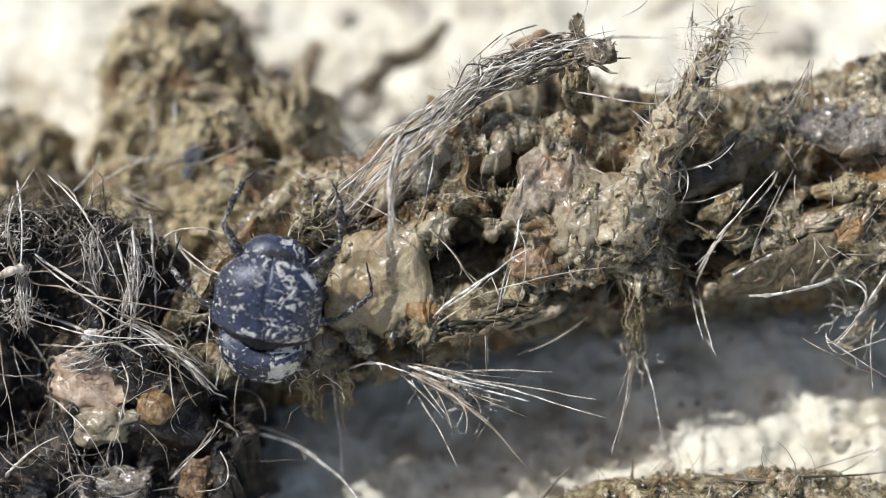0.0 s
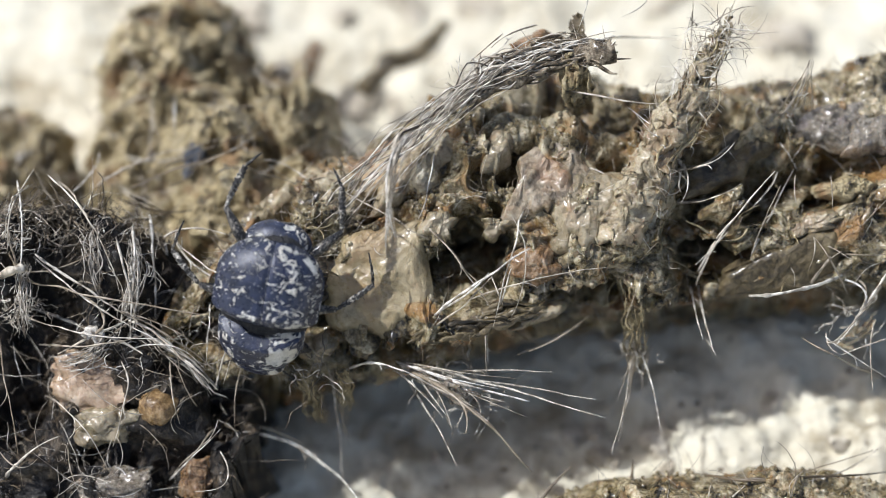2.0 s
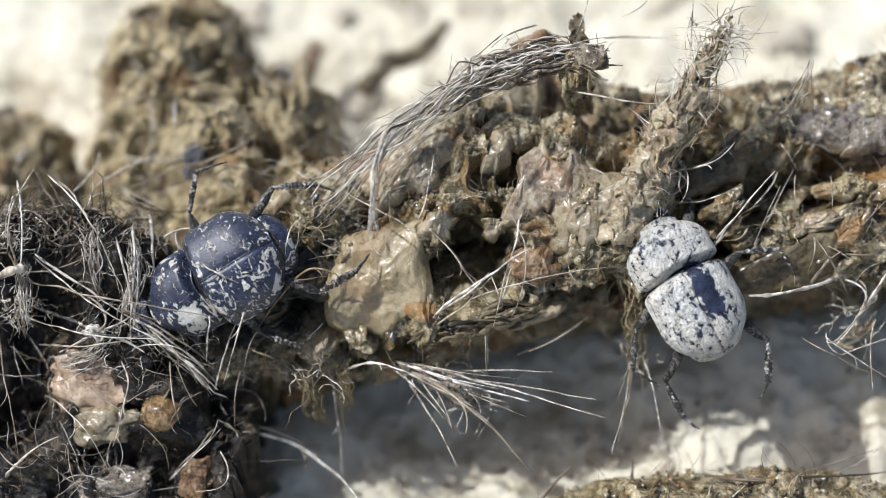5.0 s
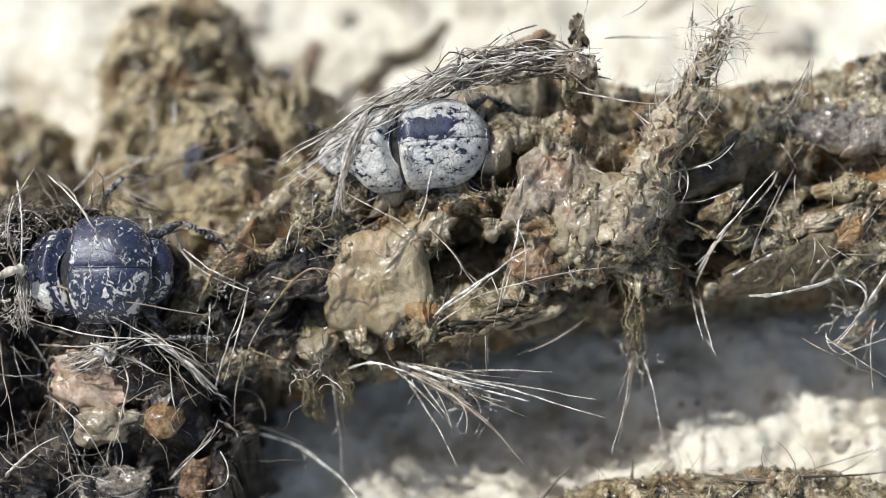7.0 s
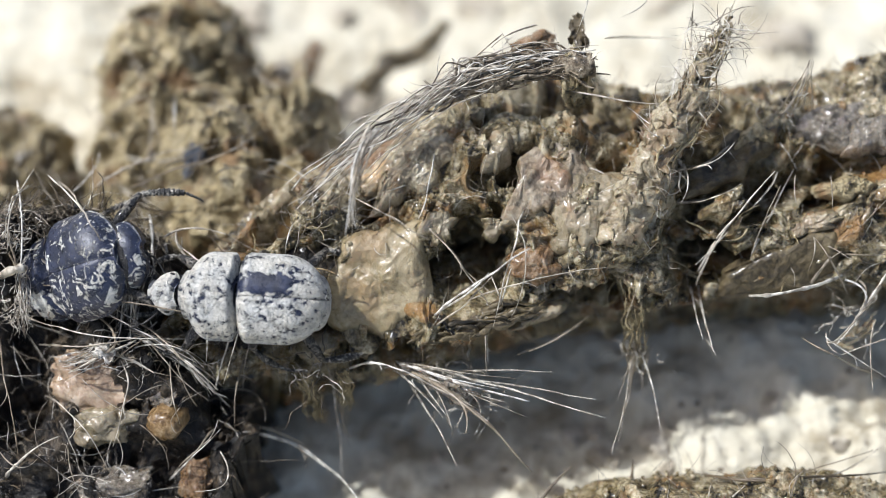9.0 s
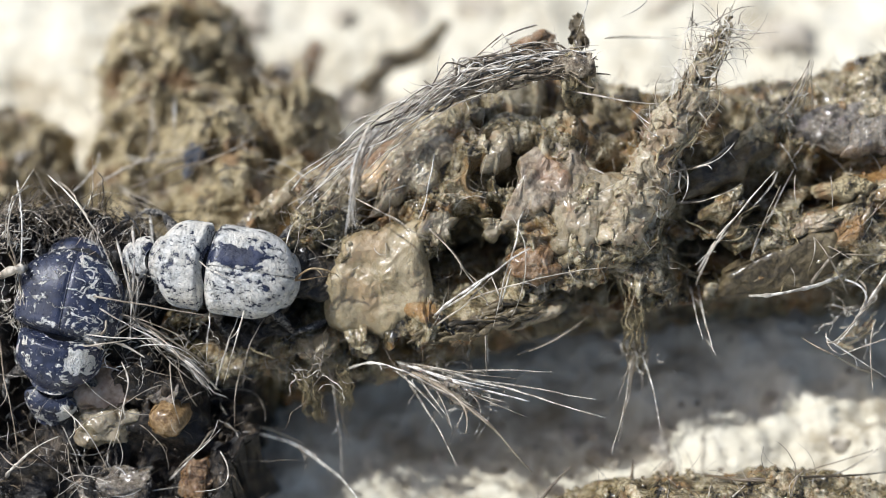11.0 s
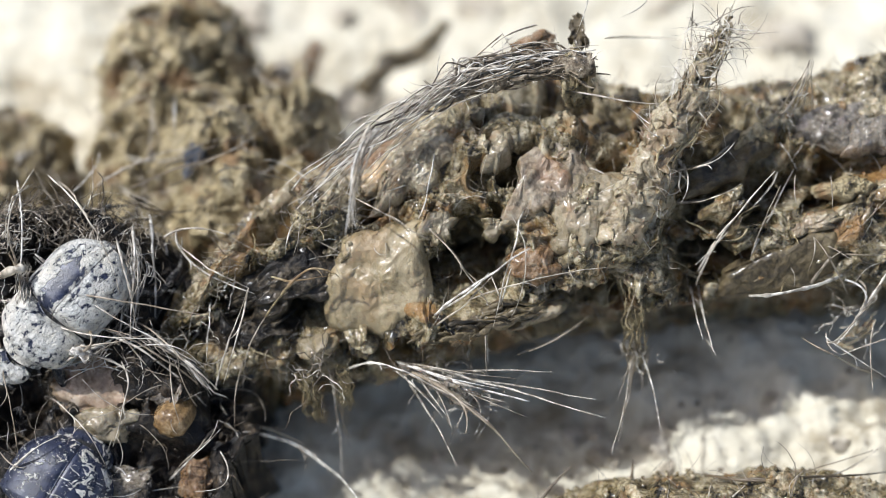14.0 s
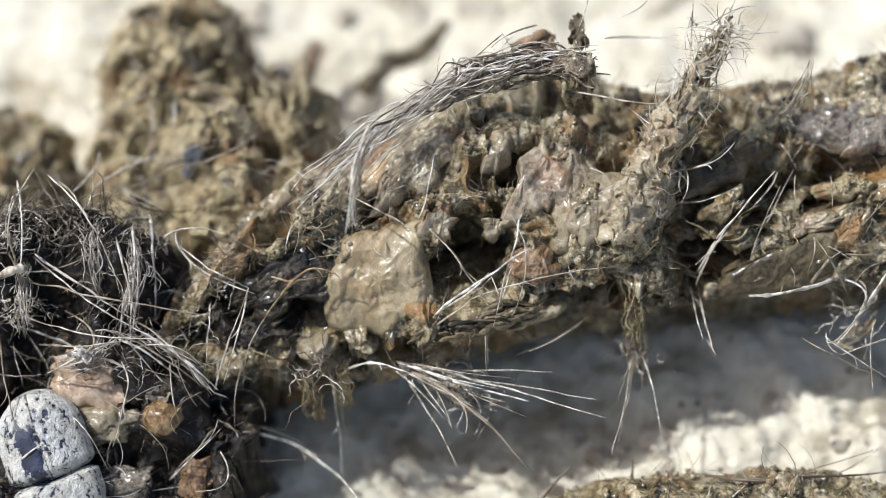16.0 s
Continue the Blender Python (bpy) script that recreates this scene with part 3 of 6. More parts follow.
crumbs("crumb_crust", log_spots(1000, 5), (0.10, 0.42), DUNG, 6, log_ob)
crumbs("grit", log_spots(2600, 15), (0.05, 0.20), DUNG, 16, log_ob)
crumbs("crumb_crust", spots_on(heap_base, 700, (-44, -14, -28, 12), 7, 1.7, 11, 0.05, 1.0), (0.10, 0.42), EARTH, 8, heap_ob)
crumbs("crumb_crust", spots_on(knob_base, 260, (-40, -6, 8, 28), 9, 1.6, 23, 0.05, 1.0), (0.2, 0.7), DUNG_BACK, 10, knob_ob)
crumbs("crumb_crust", spots_on(front_base, 420, (4, 42, -26, -14), 11, 0.9, 31, 0.05, 0.8), (0.12, 0.4), DUNG, 12, front_ob)

def moisture(base_spots, seed, parent):
    """Small beads of moisture that catch the sun."""
    crumbs("moist_bead", base_spots, (0.09, 0.30), MOIST, seed, parent, "glistening beads of moisture")


moisture(log_spots(700, 63, (-14, 44), (-14, 8), 0.02), 64, log_ob)
crumbs("moist_bead", log_spots(1700, 73, (-14, 40), (-14, 8), 0.03), (0.04, 0.11), MOIST, 74, log_ob, "glistening beads of moisture")
moisture(log_spots(330, 65, (-9, 16), (-12, 7), 0.02), 66, log_ob)
moisture(spots_on(front_base, 160, (4, 42, -26, -14), 67, 0.9, 31, 0.02, 0.8), 68, front_ob)
moisture(spots_on(knob_base, 90, (-36, -6, 8, 28), 69, 1.6, 23, 0.05, 1.0), 70, knob_ob)


LUMPS = [0]


def lobe(x, s, rx, rs, h, material, label, turn=0, rough=0.2, name="lobe", ragged=0.0, drop=0.9):
    LUMPS[0] += 1
    return part(name, lobe_mesh(name, x, s, rx, rs, h, turn, rough, LUMPS[0], ragged, drop), material, log_ob, label)


def lump(x, y, z, sx, sy, sz, material, label, tilt=30, turn=0, rough=0.14, square=0.9, parent=None, name="lump"):
    """A smooth or grainy lobe bedded in a dropping."""
    LUMPS[0] += 1
    me = lump_mesh(name, (x, y, z), (sx, sy, sz), tilt, turn, rough, LUMPS[0], 4, square)
    return part(name, me, material, parent or log_ob, label)


# Earth crusts: their dark colour stands in for the shaded void by the heap.
lobe(-13.07, -5.87, 4.8, 5.2, -1.1, EARTH_BROWN, "crumbly brown earth on the end, toned dark for the shaded gap", 0, 0.55, name="earth_crust", drop=3.0)
lobe(-9.41, -13.12, 1.8, 1.5, 0.98, DUNG_PALE, "pale wet crumbly lobe", 0, 0.50)
lobe(-10.34, -4.97, 3.4, 3.6, -1.2, EARTH_BROWN, "crumbly brown earth on the end, toned dark for the shaded gap", 0, 0.55, name="earth_crust", drop=3.0)
lobe(-14.00, -11.01, 3.6, 2.6, -0.8, EARTH_BROWN, "crumbly brown earth on the end, toned dark for the shaded gap", 0, 0.55, name="earth_crust", drop=3.0)
lobe(-4.7, -7.3, 4.1, 6.8, -0.15, DUNG_TAN, "smooth wet tan slab", 3, 0.28, name="slab", drop=1.6)
lobe(4.87, 2.86, 2.3, 1.3, 0.9, DUNG, "dark olive lump on the crest", 8, 0.6)
lobe(9.06, 2.66, 1.8, 1.2, 0.9, DUNG, "dark olive lump on the crest", 0, 0.6)
lobe(7.9, -0.2, 2.4, 4.2, 0.75, DUNG_PINK, "smooth pinkish wet lobe", -10, 0.6, ragged=0.12)
lobe(10.4, -3.2, 2.9, 4.6, 0.75, DUNG_PALE, "lumpy wet olive-brown lobe", 15, 0.5)
lobe(4.25, 1.42, 1.4, 2.2, 1.00, DUNG_PALE, "pale brown wet lobe", -20, 0.26)
lobe(6.92, -7.84, 2.0, 1.5, 0.95, DUNG_RUST, "rusty grainy lobe", 15, 0.27)
lobe(11.53, -3.68, 1.0, 1.3, 0.86, DUNG_RUST, "small orange-brown lobe", 0, 0.32)
lobe(24.94, -10.54, 5.0, 2.5, 0.9, DUNG_OLIVE, "smooth olive-brown slab", 22, 0.12, name="slab", ragged=0.15)
lobe(29.51, 0.87, 3.4, 1.8, 0.92, DUNG_GREY, "grey-mauve sticky crust", -8, 0.42)
lobe(32.60, -0.45, 2.2, 1.9, 0.92, DUNG_GREY, "grey-mauve sticky crust", 10, 0.42)
lobe(30.04, -4.38, 2.6, 1.1, 0.75, DUNG_BACK, "brown lobe", -6, 0.32)
lobe(15.57, -2.46, 1.5, 2.8, 0.98, DUNG_PALE, "pale brown torn strip", -15, 0.32)
lobe(13.64, -7.06, 2.2, 1.7, 0.89, DUNG, "lumpy wet lobe", 10, 0.45)
lobe(10.70, -8.45, 2.0, 1.6, 0.79, DUNG, "lumpy wet lobe", 40, 0.45)
lobe(1.32, -15.15, 1.2, 1.9, 1.15, DUNG_PALE, "pale torn drip of dung", 8, 0.39)
lobe(6.79, -12.67, 2.1, 1.2, 0.95, DUNG_PALE, "pale lumpy lobe", 15, 0.40)
lobe(2.77, -12.08, 3.4, 0.9, 0.78, DUNG_OLIVE, "matted fibrous ridge", 16, 0.32)
lobe(3.9, -4.3, 1.4, 1.0, 0.6, DUNG_PALE, "wet olive lobe", 0, 0.5)
lobe(-0.17, -3.95, 1.3, 1.6, 0.91, DUNG_PALE, "pale ragged rim", -20, 0.45)
lobe(-5.28, 5.02, 2.6, 1.4, 0.89, DUNG_RUST, "rusty grainy crust", 18, 0.40)
lobe(-1.85, 1.57, 3.0, 2.2, 0.9, DUNG_STRIP, "wet ochre grainy crust", 12, 0.5)
lobe(-3.6, 4.2, 3.6, 2.4, 0.9, DUNG_STRIP, "wet ochre grainy crust", 10, 0.5)
lobe(-7.16, 4.20, 3.2, 2.2, 0.6, DUNG_STRIP, "wet tan lobe speckled with orange", 10, 0.39)
lobe(-12.13, 6.81, 3.0, 1.7, 0.5, DUNG_STRIP, "tan wet lobe", -8, 0.39)
lobe(-10.08, 16.65, 2.4, 1.8, 0.75, DUNG_PALE, "pale wet lobe", 8, 0.39)
lobe(-6.47, -12.89, 1.1, 1.5, 0.70, DUNG, "damp crumbly lobe", -10, 0.6)
lump(6.73, 11.12, 21.08, 1.5, 0.9, 0.8, DUNG_RUST, "rusty dry crumb", 10, 12, 0.25)
lobe(16.23, 2.84, 1.7, 1.3, 1.03, DUNG_RUST, "rusty brown lobe", 30, 0.39)
lobe(13.48, -14.79, 1.4, 1.0, 0.78, DUNG_RUST, "small orange-brown lobe", 20, 0.45)
lobe(17.72, -13.92, 2.2, 0.6, 0.81, DUNG_RUST, "orange-brown curled strip", 30, 0.32)
lobe(25.42, 1.97, 2.2, 1.2, 0.85, DUNG, "brown lobe", 10, 0.45)
lobe(27.51, -6.89, 3.0, 1.0, 0.81, DUNG_PALE, "pale crumbly ridge", 8, 0.48)
lobe(21.22, -4.44, 1.6, 1.3, 0.81, DUNG, "brown lobe", 20, 0.45)
lobe(23.14, 0.92, 1.7, 1.2, 0.81, DUNG_BACK, "brown lobe", 0, 0.45)
# Olive tone put here to darken a part of the log that lies shaded.
lobe(21.8, -0.6, 3.2, 2.2, 0.25, DUNG_OLIVE, "olive crust, its dark tone in place of shade", 20, 0.55)
lump(-26.38, -11.46, 9.49, 2.9, 1.7, 0.45, PLATE, "smooth pinkish-tan wet plate", 30, -18, 0.30, 0.9, heap_ob, "slab")
lump(-25.03, -14.25, 8.10, 2.0, 1.2, 0.6, DUNG_PALE, "pale wet lobe", 30, 10, 0.3, 0.9, heap_ob)
lump(-24.56, -17.94, 5.85, 3.2, 1.1, 0.4, DUNG_GREY, "grey torn flake", 20, 10, 0.35, 0.9, heap_ob, "flake")
lump(-18.30, -17.54, 5.52, 1.4, 1.1, 0.7, DUNG_RUST, "rusty brown lobe", 30, 60, 0.3, 0.9, heap_ob)
lump(-11.51, 24.68, 0.58, 0.7, 2.0, 0.8, DUNG_RUST, "thin upright brown flake", 15, -25, 0.3, 0.9, knob_ob, "flake")


lump(-19.39, 8.21, 11.11, 0.6, 1.5, 0.6, SLATE, "blue-black wet fragment", 20, -25, 0.35, 0.9, knob_ob, "fragment")
crumbs("orange_crumb", log_spots(26, 61), (0.2, 0.5), HUSK, 62, log_ob, "bright orange crumbs")
lump(-10.34, 1.46, 16.30, 0.55, 0.4, 0.4, HUSK, "bright orange crumb", 20, 0, 0.3, 0.9, log_ob, "crumb")
lump(10.09, 11.49, 22.49, 0.42, 1.2, 0.35, DUNG_OLIVE, "upright brown flake on the crest", 30, 8, 0.4, 0.9, log_ob, "flake")
# ---- upright torn strip and the swept tuft ----
def matted(name, a, b, c, width, seed, count, material, parent, label, spread=1.0, thin=1.0):
    """Muddy fibres stuck together in a tapering rope."""
    rng = np.random.default_rng(seed)
    a, b, c = (np.array(q, float) for q in (a, b, c))
    paths, radii = [], []
    for k in range(count):
        d = [rng.normal(size=3) * np.array([1, 1, 0.6]) * width * w for w in (0.55, 0.45, 0.28 * spread)]
        t0, t1 = sorted(rng.uniform(0, 1, 2))
        t1 = min(1.0, max(t1, t0 + 0.35))
        run = bend(a + d[0], b + d[1], c + d[2], 60, 0.5, seed + k)[int(t0 * 40):max(int(t1 * 60), int(t0 * 40) + 12)]
        paths.append(run)
        m = len(run)
        t = np.linspace(0, 1, m)
        radii.append(thin * width * rng.uniform(0.10, 0.30) * np.sin(math.pi * (0.06 + 0.88 * t)) ** 0.6 * (1 + 0.4 * lattice(np.stack([t * 9 + k, 0 * t, 0 * t], 1), k)))
    v, f = tubes(paths, radii, 9)
    v = v + 0.16 * thin * np.stack([fractal(v, 0.7, 3, seed + k) for k in range(3)], 1)
    return part(name, mesh_of(name, v, f), material, parent, label)


def torn_strip():
    n = 150
    a, b, c = (12.95, -3.75, 16.9), (17.05, 3.05, 21.75), (21.06, 9.30, 26.43)
    pts = bend(a, b, c, n, 0.5, 4)
    t = np.linspace(0, 1, n)
    rad = (1.75 - 1.1 * t) * (1 + 0.45 * lattice(np.stack([t * 11, 0 * t, 0 * t + 4], 1), 4)) * np.minimum(1, (1.0 - t) * 6 + 0.15)
    v, f = tubes([pts], [rad], 60)
    v = v + 0.36 * np.stack([fractal(v, 1.3, 3, 4 + k, k == 1) for k in range(3)], 1) + 0.34 * np.stack([fractal(v, 0.6, 3, 14 + k, k == 2) for k in range(3)], 1)
    ob = tagged(part("torn_strip", mesh_of("torn_strip", v, f), DUNG_STRIP), "upright torn strip of dung bristling with pale hairs", "dung strip")
    tagged(matted("muddy_fibre", a, np.array(b) + np.array([0, -0.4, 0.4]), c, 1.4, 4, 12, DUNG_BACK, ob, "", 1.0, 0.3), kind="stuff")
    rng = np.random.default_rng(3)
    spots = [p + q for p in pts[30:] for q in rng.normal(size=(3, 3)) * 0.55]
    crumbs("crumb_crust", [p + q for p in pts[10:140:3] for q in rng.normal(size=(2, 3)) * 0.6], (0.10, 0.34), DUNG_BACK, 15, ob)
    strewn("fringe_hair", spots, (0.8, 3.6), (0.018, 0.055), 0.8, HAIR_PALE, 14, 0.9, (0.4, 0.4, 0.4), ob)
    return ob


torn = torn_strip()
matted("fibre_mat", (-2.05, -9.20, 12.14), (2.76, -8.45, 13.35), (7.57, -7.37, 13.58), 0.9, 8, 26, DUNG_OLIVE, log_ob, "matted muddy fibres")
matted("fibre_mat", (-3.95, -10.33, 10.75), (0.26, -10.32, 6.37), (2.88, -10.40, 1.99), 0.55, 9, 14, DUNG_GREY, log_ob, "matted muddy fibres")
matted("fibre_mat", (13.86, -4.98, 14.89), (14.45, -7.80, 10.57), (15.21, -6.69, 1.59), 0.8, 10, 30, DUNG_BACK, log_ob, "hanging muddy fibres", 1.6, 0.36)
matted("fibre_mat", (-15.74, 15.63, 7.52), (-13.62, 12.03, 10.28), (-12.68, 8.99, 9.18), 1.1, 11, 14, DUNG_BACK, knob_ob, "ropy brown fibres")
matted("fibre_mat", (-14.78, 21.04, 5.53), (-14.07, 13.95, 9.89), (-13.61, 9.13, 10.15), 0.9, 13, 14, DUNG_BACK, knob_ob, "ropy brown fibres")
matted("fibre_mat", (-12.33, 25.11, 0.80), (-11.70, 14.26, 10.61), (-12.14, 10.27, 10.07), 0.9, 14, 14, DUNG_BACK, knob_ob, "ropy brown fibres")
matted("fibre_mat", (-17.38, 14.40, 9.25), (-16.04, 9.81, 12.67), (-16.26, 6.82, 10.80), 0.7, 15, 12, DUNG_BACK, knob_ob, "ropy brown fibres")
matted("fibre_mat", (30.21, -6.22, 6.10), (31.10, -6.75, 8.75), (32.48, -6.02, 10.06), 0.6, 12, 10, DUNG_PALE, log_ob, "muddy fibres")


EARTH_FIBRE = mud("muddy_hair_root", (0.04, 0.029, 0.017), (0.17, 0.128, 0.077), (0.44, 0.37, 0.26), 0.8, 0.3, 0.25, 0.2)


def tuft():
    """A swept tuft of long hairs with a matted root; it swings as the beetle pushes under it."""
    root = Vector((9.42, 8.15, 24.17))
    top = new("hair_tuft")
    top.location = root * MM
    tagged(top, "swept tuft of long pale hairs with a muddy matted root", "hair tuft")
    o = np.array(root)
    rng = np.random.default_rng(21)
    a, b, c = np.array((12.55, 8.46, 24.25)) - o, np.array((1.93, 6.17, 21.93)) - o, np.array((-5.92, -3.62, 19.75)) - o
    matted("matted_root", a, (a + b) / 2 + np.array([0, 0.7, 0.3]), b, 1.25, 5, 130, EARTH_FIBRE, top, "muddy matted root of the tuft", 1.0, 0.38)
    core = bend(a, (a + b) / 2 + np.array([0, 0.5, 0.0]), b + (c - b) * 0.12, 60, 0.4, 6)
    t = np.linspace(0, 1, 60)
    v, f = tubes([core], [(0.98 - 0.60 * t) * np.minimum(1, (1 - t) * 5 + 0.05) * (1 + 0.35 * lattice(np.stack([t * 14, 0 * t, 0 * t], 1), 6))], 24)
    v = v + 0.30 * np.stack([fractal(v, 0.8, 3, 60 + k) for k in range(3)], 1)
    part("root_core", mesh_of("root_core", v, f), EARTH_FIBRE, top, "dark muddy core of the root")
    # strands lie together in locks
    for lock in range(9):
        tip = c + np.array([2.3 * rng.normal(), 1.9 * rng.normal(), 0.6 * rng.normal()]) + (b - c) * (rng.uniform(0.2, 0.6) if lock % 3 == 2 else rng.uniform(0.0, 0.15))
        side = rng.normal(size=3) * np.array([0.6, 0.4, 0.4])
        for k in range(6):
            s = rng.normal(size=3)
            along = rng.uniform(0, 1) ** 0.7
            start = a * (1 - along) + b * along + s * 0.35 + np.array([0, 0.3, 0.5])
            mid = b * 0.80 + (a + c) * 0.10 + np.array([-0.2, 0.8, 0.6]) + side + s * 0.16
            end = tip + s * np.array([1.0, 0.9, 0.3])
            hair(*start, *mid, *end, r=rng.uniform(0.06, 0.16) if k < 2 else rng.uniform(0.03, 0.07), material=HAIR_MIX if (k + lock) % 3 == 0 else HAIR_PALE, wave=0.62, parent=top, name="strand")
    for k in range(22):
        s, u = rng.normal(size=3) * np.array([0.5, 0.45, 0.4]), rng.uniform(0.0, 0.45)
        start, end = a + (b - a) * u + s + np.array([0, 0.4, 0.6]), b + (c - b) * rng.uniform(0.0, 0.5) + s * 1.3 + np.array([0, 0.3, 0.6])
        hair(*start, *((start + end) / 2 + np.array([0.1, 0.9, 0.5])), *end, r=rng.uniform(0.03, 0.08), wave=0.3, parent=top, name="strand")
    for k in range(60):
        start = a + (b - a) * rng.uniform(0, 1.05) + rng.normal(size=3) * 0.4
        d = np.array([rng.normal(), rng.normal() * 0.7 + 0.5, abs(rng.normal())]) * 1.3
        hair(*start, *(start + d * 0.5 + rng.normal(size=3) * 0.2), *(start + d), r=rng.uniform(0.025, 0.05), wave=0.4, parent=top, name="strand")
    # a drooping pale lock
    for k in range(11):
        q = rng.normal(size=(3, 3)) * np.array([[0.35, 0.3, 0.2], [0.28, 0.3, 0.2], [0.30, 0.7, 0.3]])
        p0, p1, p2 = (np.array(p) - o for p in ((-2.4, 0.1, 24.8), (-3.55, -2.7, 24.3), (-3.55, -6.1, 21.2)))
        hair(*(p0 + q[0]), *(p1 + q[1]), *(p2 + q[2]), r=rng.uniform(0.04, 0.09), wave=0.15, parent=top, name="strand")
    return top


tuft_ob = tuft()

# ---- hairs that stand out one by one ----
hair(30.39, -3.79, 12.69, 26.43, -6.86, 15.40, 22.42, -7.55, 15.59, r=0.138, tip=0.9, wave=0.05)
hair(19.05, -4.13, 13.51, 20.99, -2.94, 18.30, 24.30, -0.06, 20.86, r=0.115)
hair(18.98, -4.75, 12.48, 19.64, -4.53, 16.15, 21.02, -2.95, 17.93, r=0.081)
hair(33.40, -3.66, 11.92, 30.71, -8.18, 13.73, 28.41, -10.02, 12.58, r=0.092)
hair(31.10, -3.98, 12.04, 31.25, -7.07, 14.15, 28.95, -9.85, 12.69, r=0.069)
hair(35.12, -5.51, -0.71, 29.92, -10.87, 11.70, 26.53, -9.53, 12.89, r=0.103)
hair(23.03, -3.21, 14.41, 23.87, -1.96, 18.32, 24.82, -0.50, 19.64, r=0.057)
hair(17.72, -0.12, 16.87, 19.69, -1.67, 19.62, 21.87, -0.61, 20.04, r=0.046)
hair(17.37, 2.37, 17.45, 19.29, 0.48, 20.87, 21.43, 2.19, 21.23, r=0.081)
hair(18.03, 2.85, 17.49, 17.93, -0.63, 20.07, 17.37, -1.82, 19.09, r=0.057)
hair(8.45, 7.04, 21.65, 12.31, 5.12, 22.68, 15.97, 4.78, 22.59, r=0.081)
hair(12.02, 10.03, 23.52, 14.87, 12.62, 20.20, 17.96, 11.58, 21.17, r=0.069)
hair(18.41, 8.72, 22.70, 18.62, 11.53, 22.44, 18.22, 10.25, 27.90, r=0.081)
hair(16.98, 6.58, 21.36, 18.31, 11.74, 21.10, 18.38, 10.07, 27.79, r=0.057)
hair(19.92, 9.43, 23.14, 21.40, 13.05, 21.83, 21.41, 10.29, 28.52, r=0.069)
hair(23.71, 5.76, 17.60, 25.97, 6.92, 20.89, 27.22, 8.57, 22.69, r=0.069)
hair(24.67, 6.10, 17.63, 26.38, 6.87, 20.95, 27.32, 8.68, 22.67, r=0.092)
hair(26.13, 6.89, 17.62, 26.82, 7.14, 20.94, 27.50, 8.80, 22.65, r=0.057)
hair(27.21, 7.10, 17.70, 27.26, 7.41, 20.93, 27.55, 8.52, 22.75, r=0.057)
hair(28.08, 7.34, 17.73, 27.55, 7.38, 20.97, 27.37, 8.42, 22.74, r=0.057)
hair(-1.21, -2.63, 17.43, 1.06, -6.47, 18.89, 3.40, -8.25, 15.30, r=0.069)
hair(-2.15, -8.39, 11.76, 1.89, -8.06, 17.40, 6.28, -5.57, 18.98, r=0.127)
hair(-1.64, -8.09, 12.33, 1.68, -8.30, 17.16, 4.76, -6.37, 18.57, r=0.092)
hair(-2.07, -8.60, 11.10, 1.07, -8.83, 15.80, 3.53, -7.30, 17.90, r=0.081)
hair(1.84, -6.84, 13.76, 6.85, -6.96, 17.02, 12.17, -5.94, 16.92, r=0.069)
hair(5.98, -1.37, 17.63, 5.08, -5.63, 19.09, 3.65, -9.49, 14.14, r=0.069)
hair(3.59, -5.59, 15.08, 3.97, -7.48, 16.20, 4.41, -7.84, 14.79, r=0.057)
hair(-3.15, -9.14, 8.64, 0.67, -12.02, 11.03, 6.38, -13.53, 10.39, r=0.149)
hair(-3.59, -9.18, 7.67, 1.08, -13.60, 11.05, 6.56, -18.36, 8.43, r=0.172, tip=0.3)
hair(-3.37, -9.17, 8.27, 0.25, -12.49, 10.32, 4.20, -16.02, 9.68, r=0.414, tip=0.15, material=DUNG_GREY, label="muddy stem of matted hair under the dropping")
hair(-2.30, -9.01, 8.40, 0.46, -12.16, 10.94, 2.75, -13.37, 11.06, r=0.299, tip=0.3, material=DUNG_GREY, label="muddy stem of matted hair under the dropping")
hair(-2.94, -9.15, 8.64, 4.53, -12.00, 9.58, 11.98, -14.84, 10.28, r=0.081)
hair(-7.31, -9.89, 8.67, -3.90, -11.76, 12.61, -0.38, -12.78, 10.86, r=0.081)
hair(-3.57, -9.20, 8.75, -0.17, -12.01, 11.60, 4.08, -12.86, 11.16, r=0.069, wave=0.03)
hair(-3.36, -9.18, 8.53, 0.25, -12.16, 10.59, 4.92, -13.78, 10.59, r=0.057, wave=0.03)
hair(-3.59, -9.20, 7.87, -1.00, -12.29, 10.83, 2.42, -14.06, 10.41, r=0.069, wave=0.03)
hair(-3.07, -9.13, 8.62, 0.67, -11.80, 11.99, 5.17, -12.08, 11.30, r=0.046, wave=0.03)
hair(-4.01, -9.28, 8.02, -1.84, -12.50, 10.34, 0.08, -14.77, 9.97, r=0.057, wave=0.03)
hair(-2.31, -8.94, 7.41, 1.50, -13.03, 11.13, 6.16, -14.65, 10.11, r=0.052, wave=0.03)
hair(-2.52, -9.03, 8.00, -0.59, -12.43, 10.21, 0.67, -15.43, 9.63, r=0.046, wave=0.03)
hair(-2.83, -9.45, 8.31, -1.63, -10.87, 9.72, -0.79, -12.29, 10.81, r=0.081)
hair(-3.22, -9.36, 7.97, -0.91, -13.58, 8.05, 1.17, -17.81, 7.72, r=0.057)
hair(-3.27, -8.81, 8.67, -1.44, -11.52, 9.30, 0.25, -14.23, 9.60, r=0.057)
hair(3.20, -7.39, 12.39, 3.15, -10.42, 13.44, 3.26, -11.75, 11.15, r=0.046)
hair(-3.17, -9.59, 8.32, 2.27, -10.62, 9.96, 8.09, -11.65, 11.56, r=0.057)
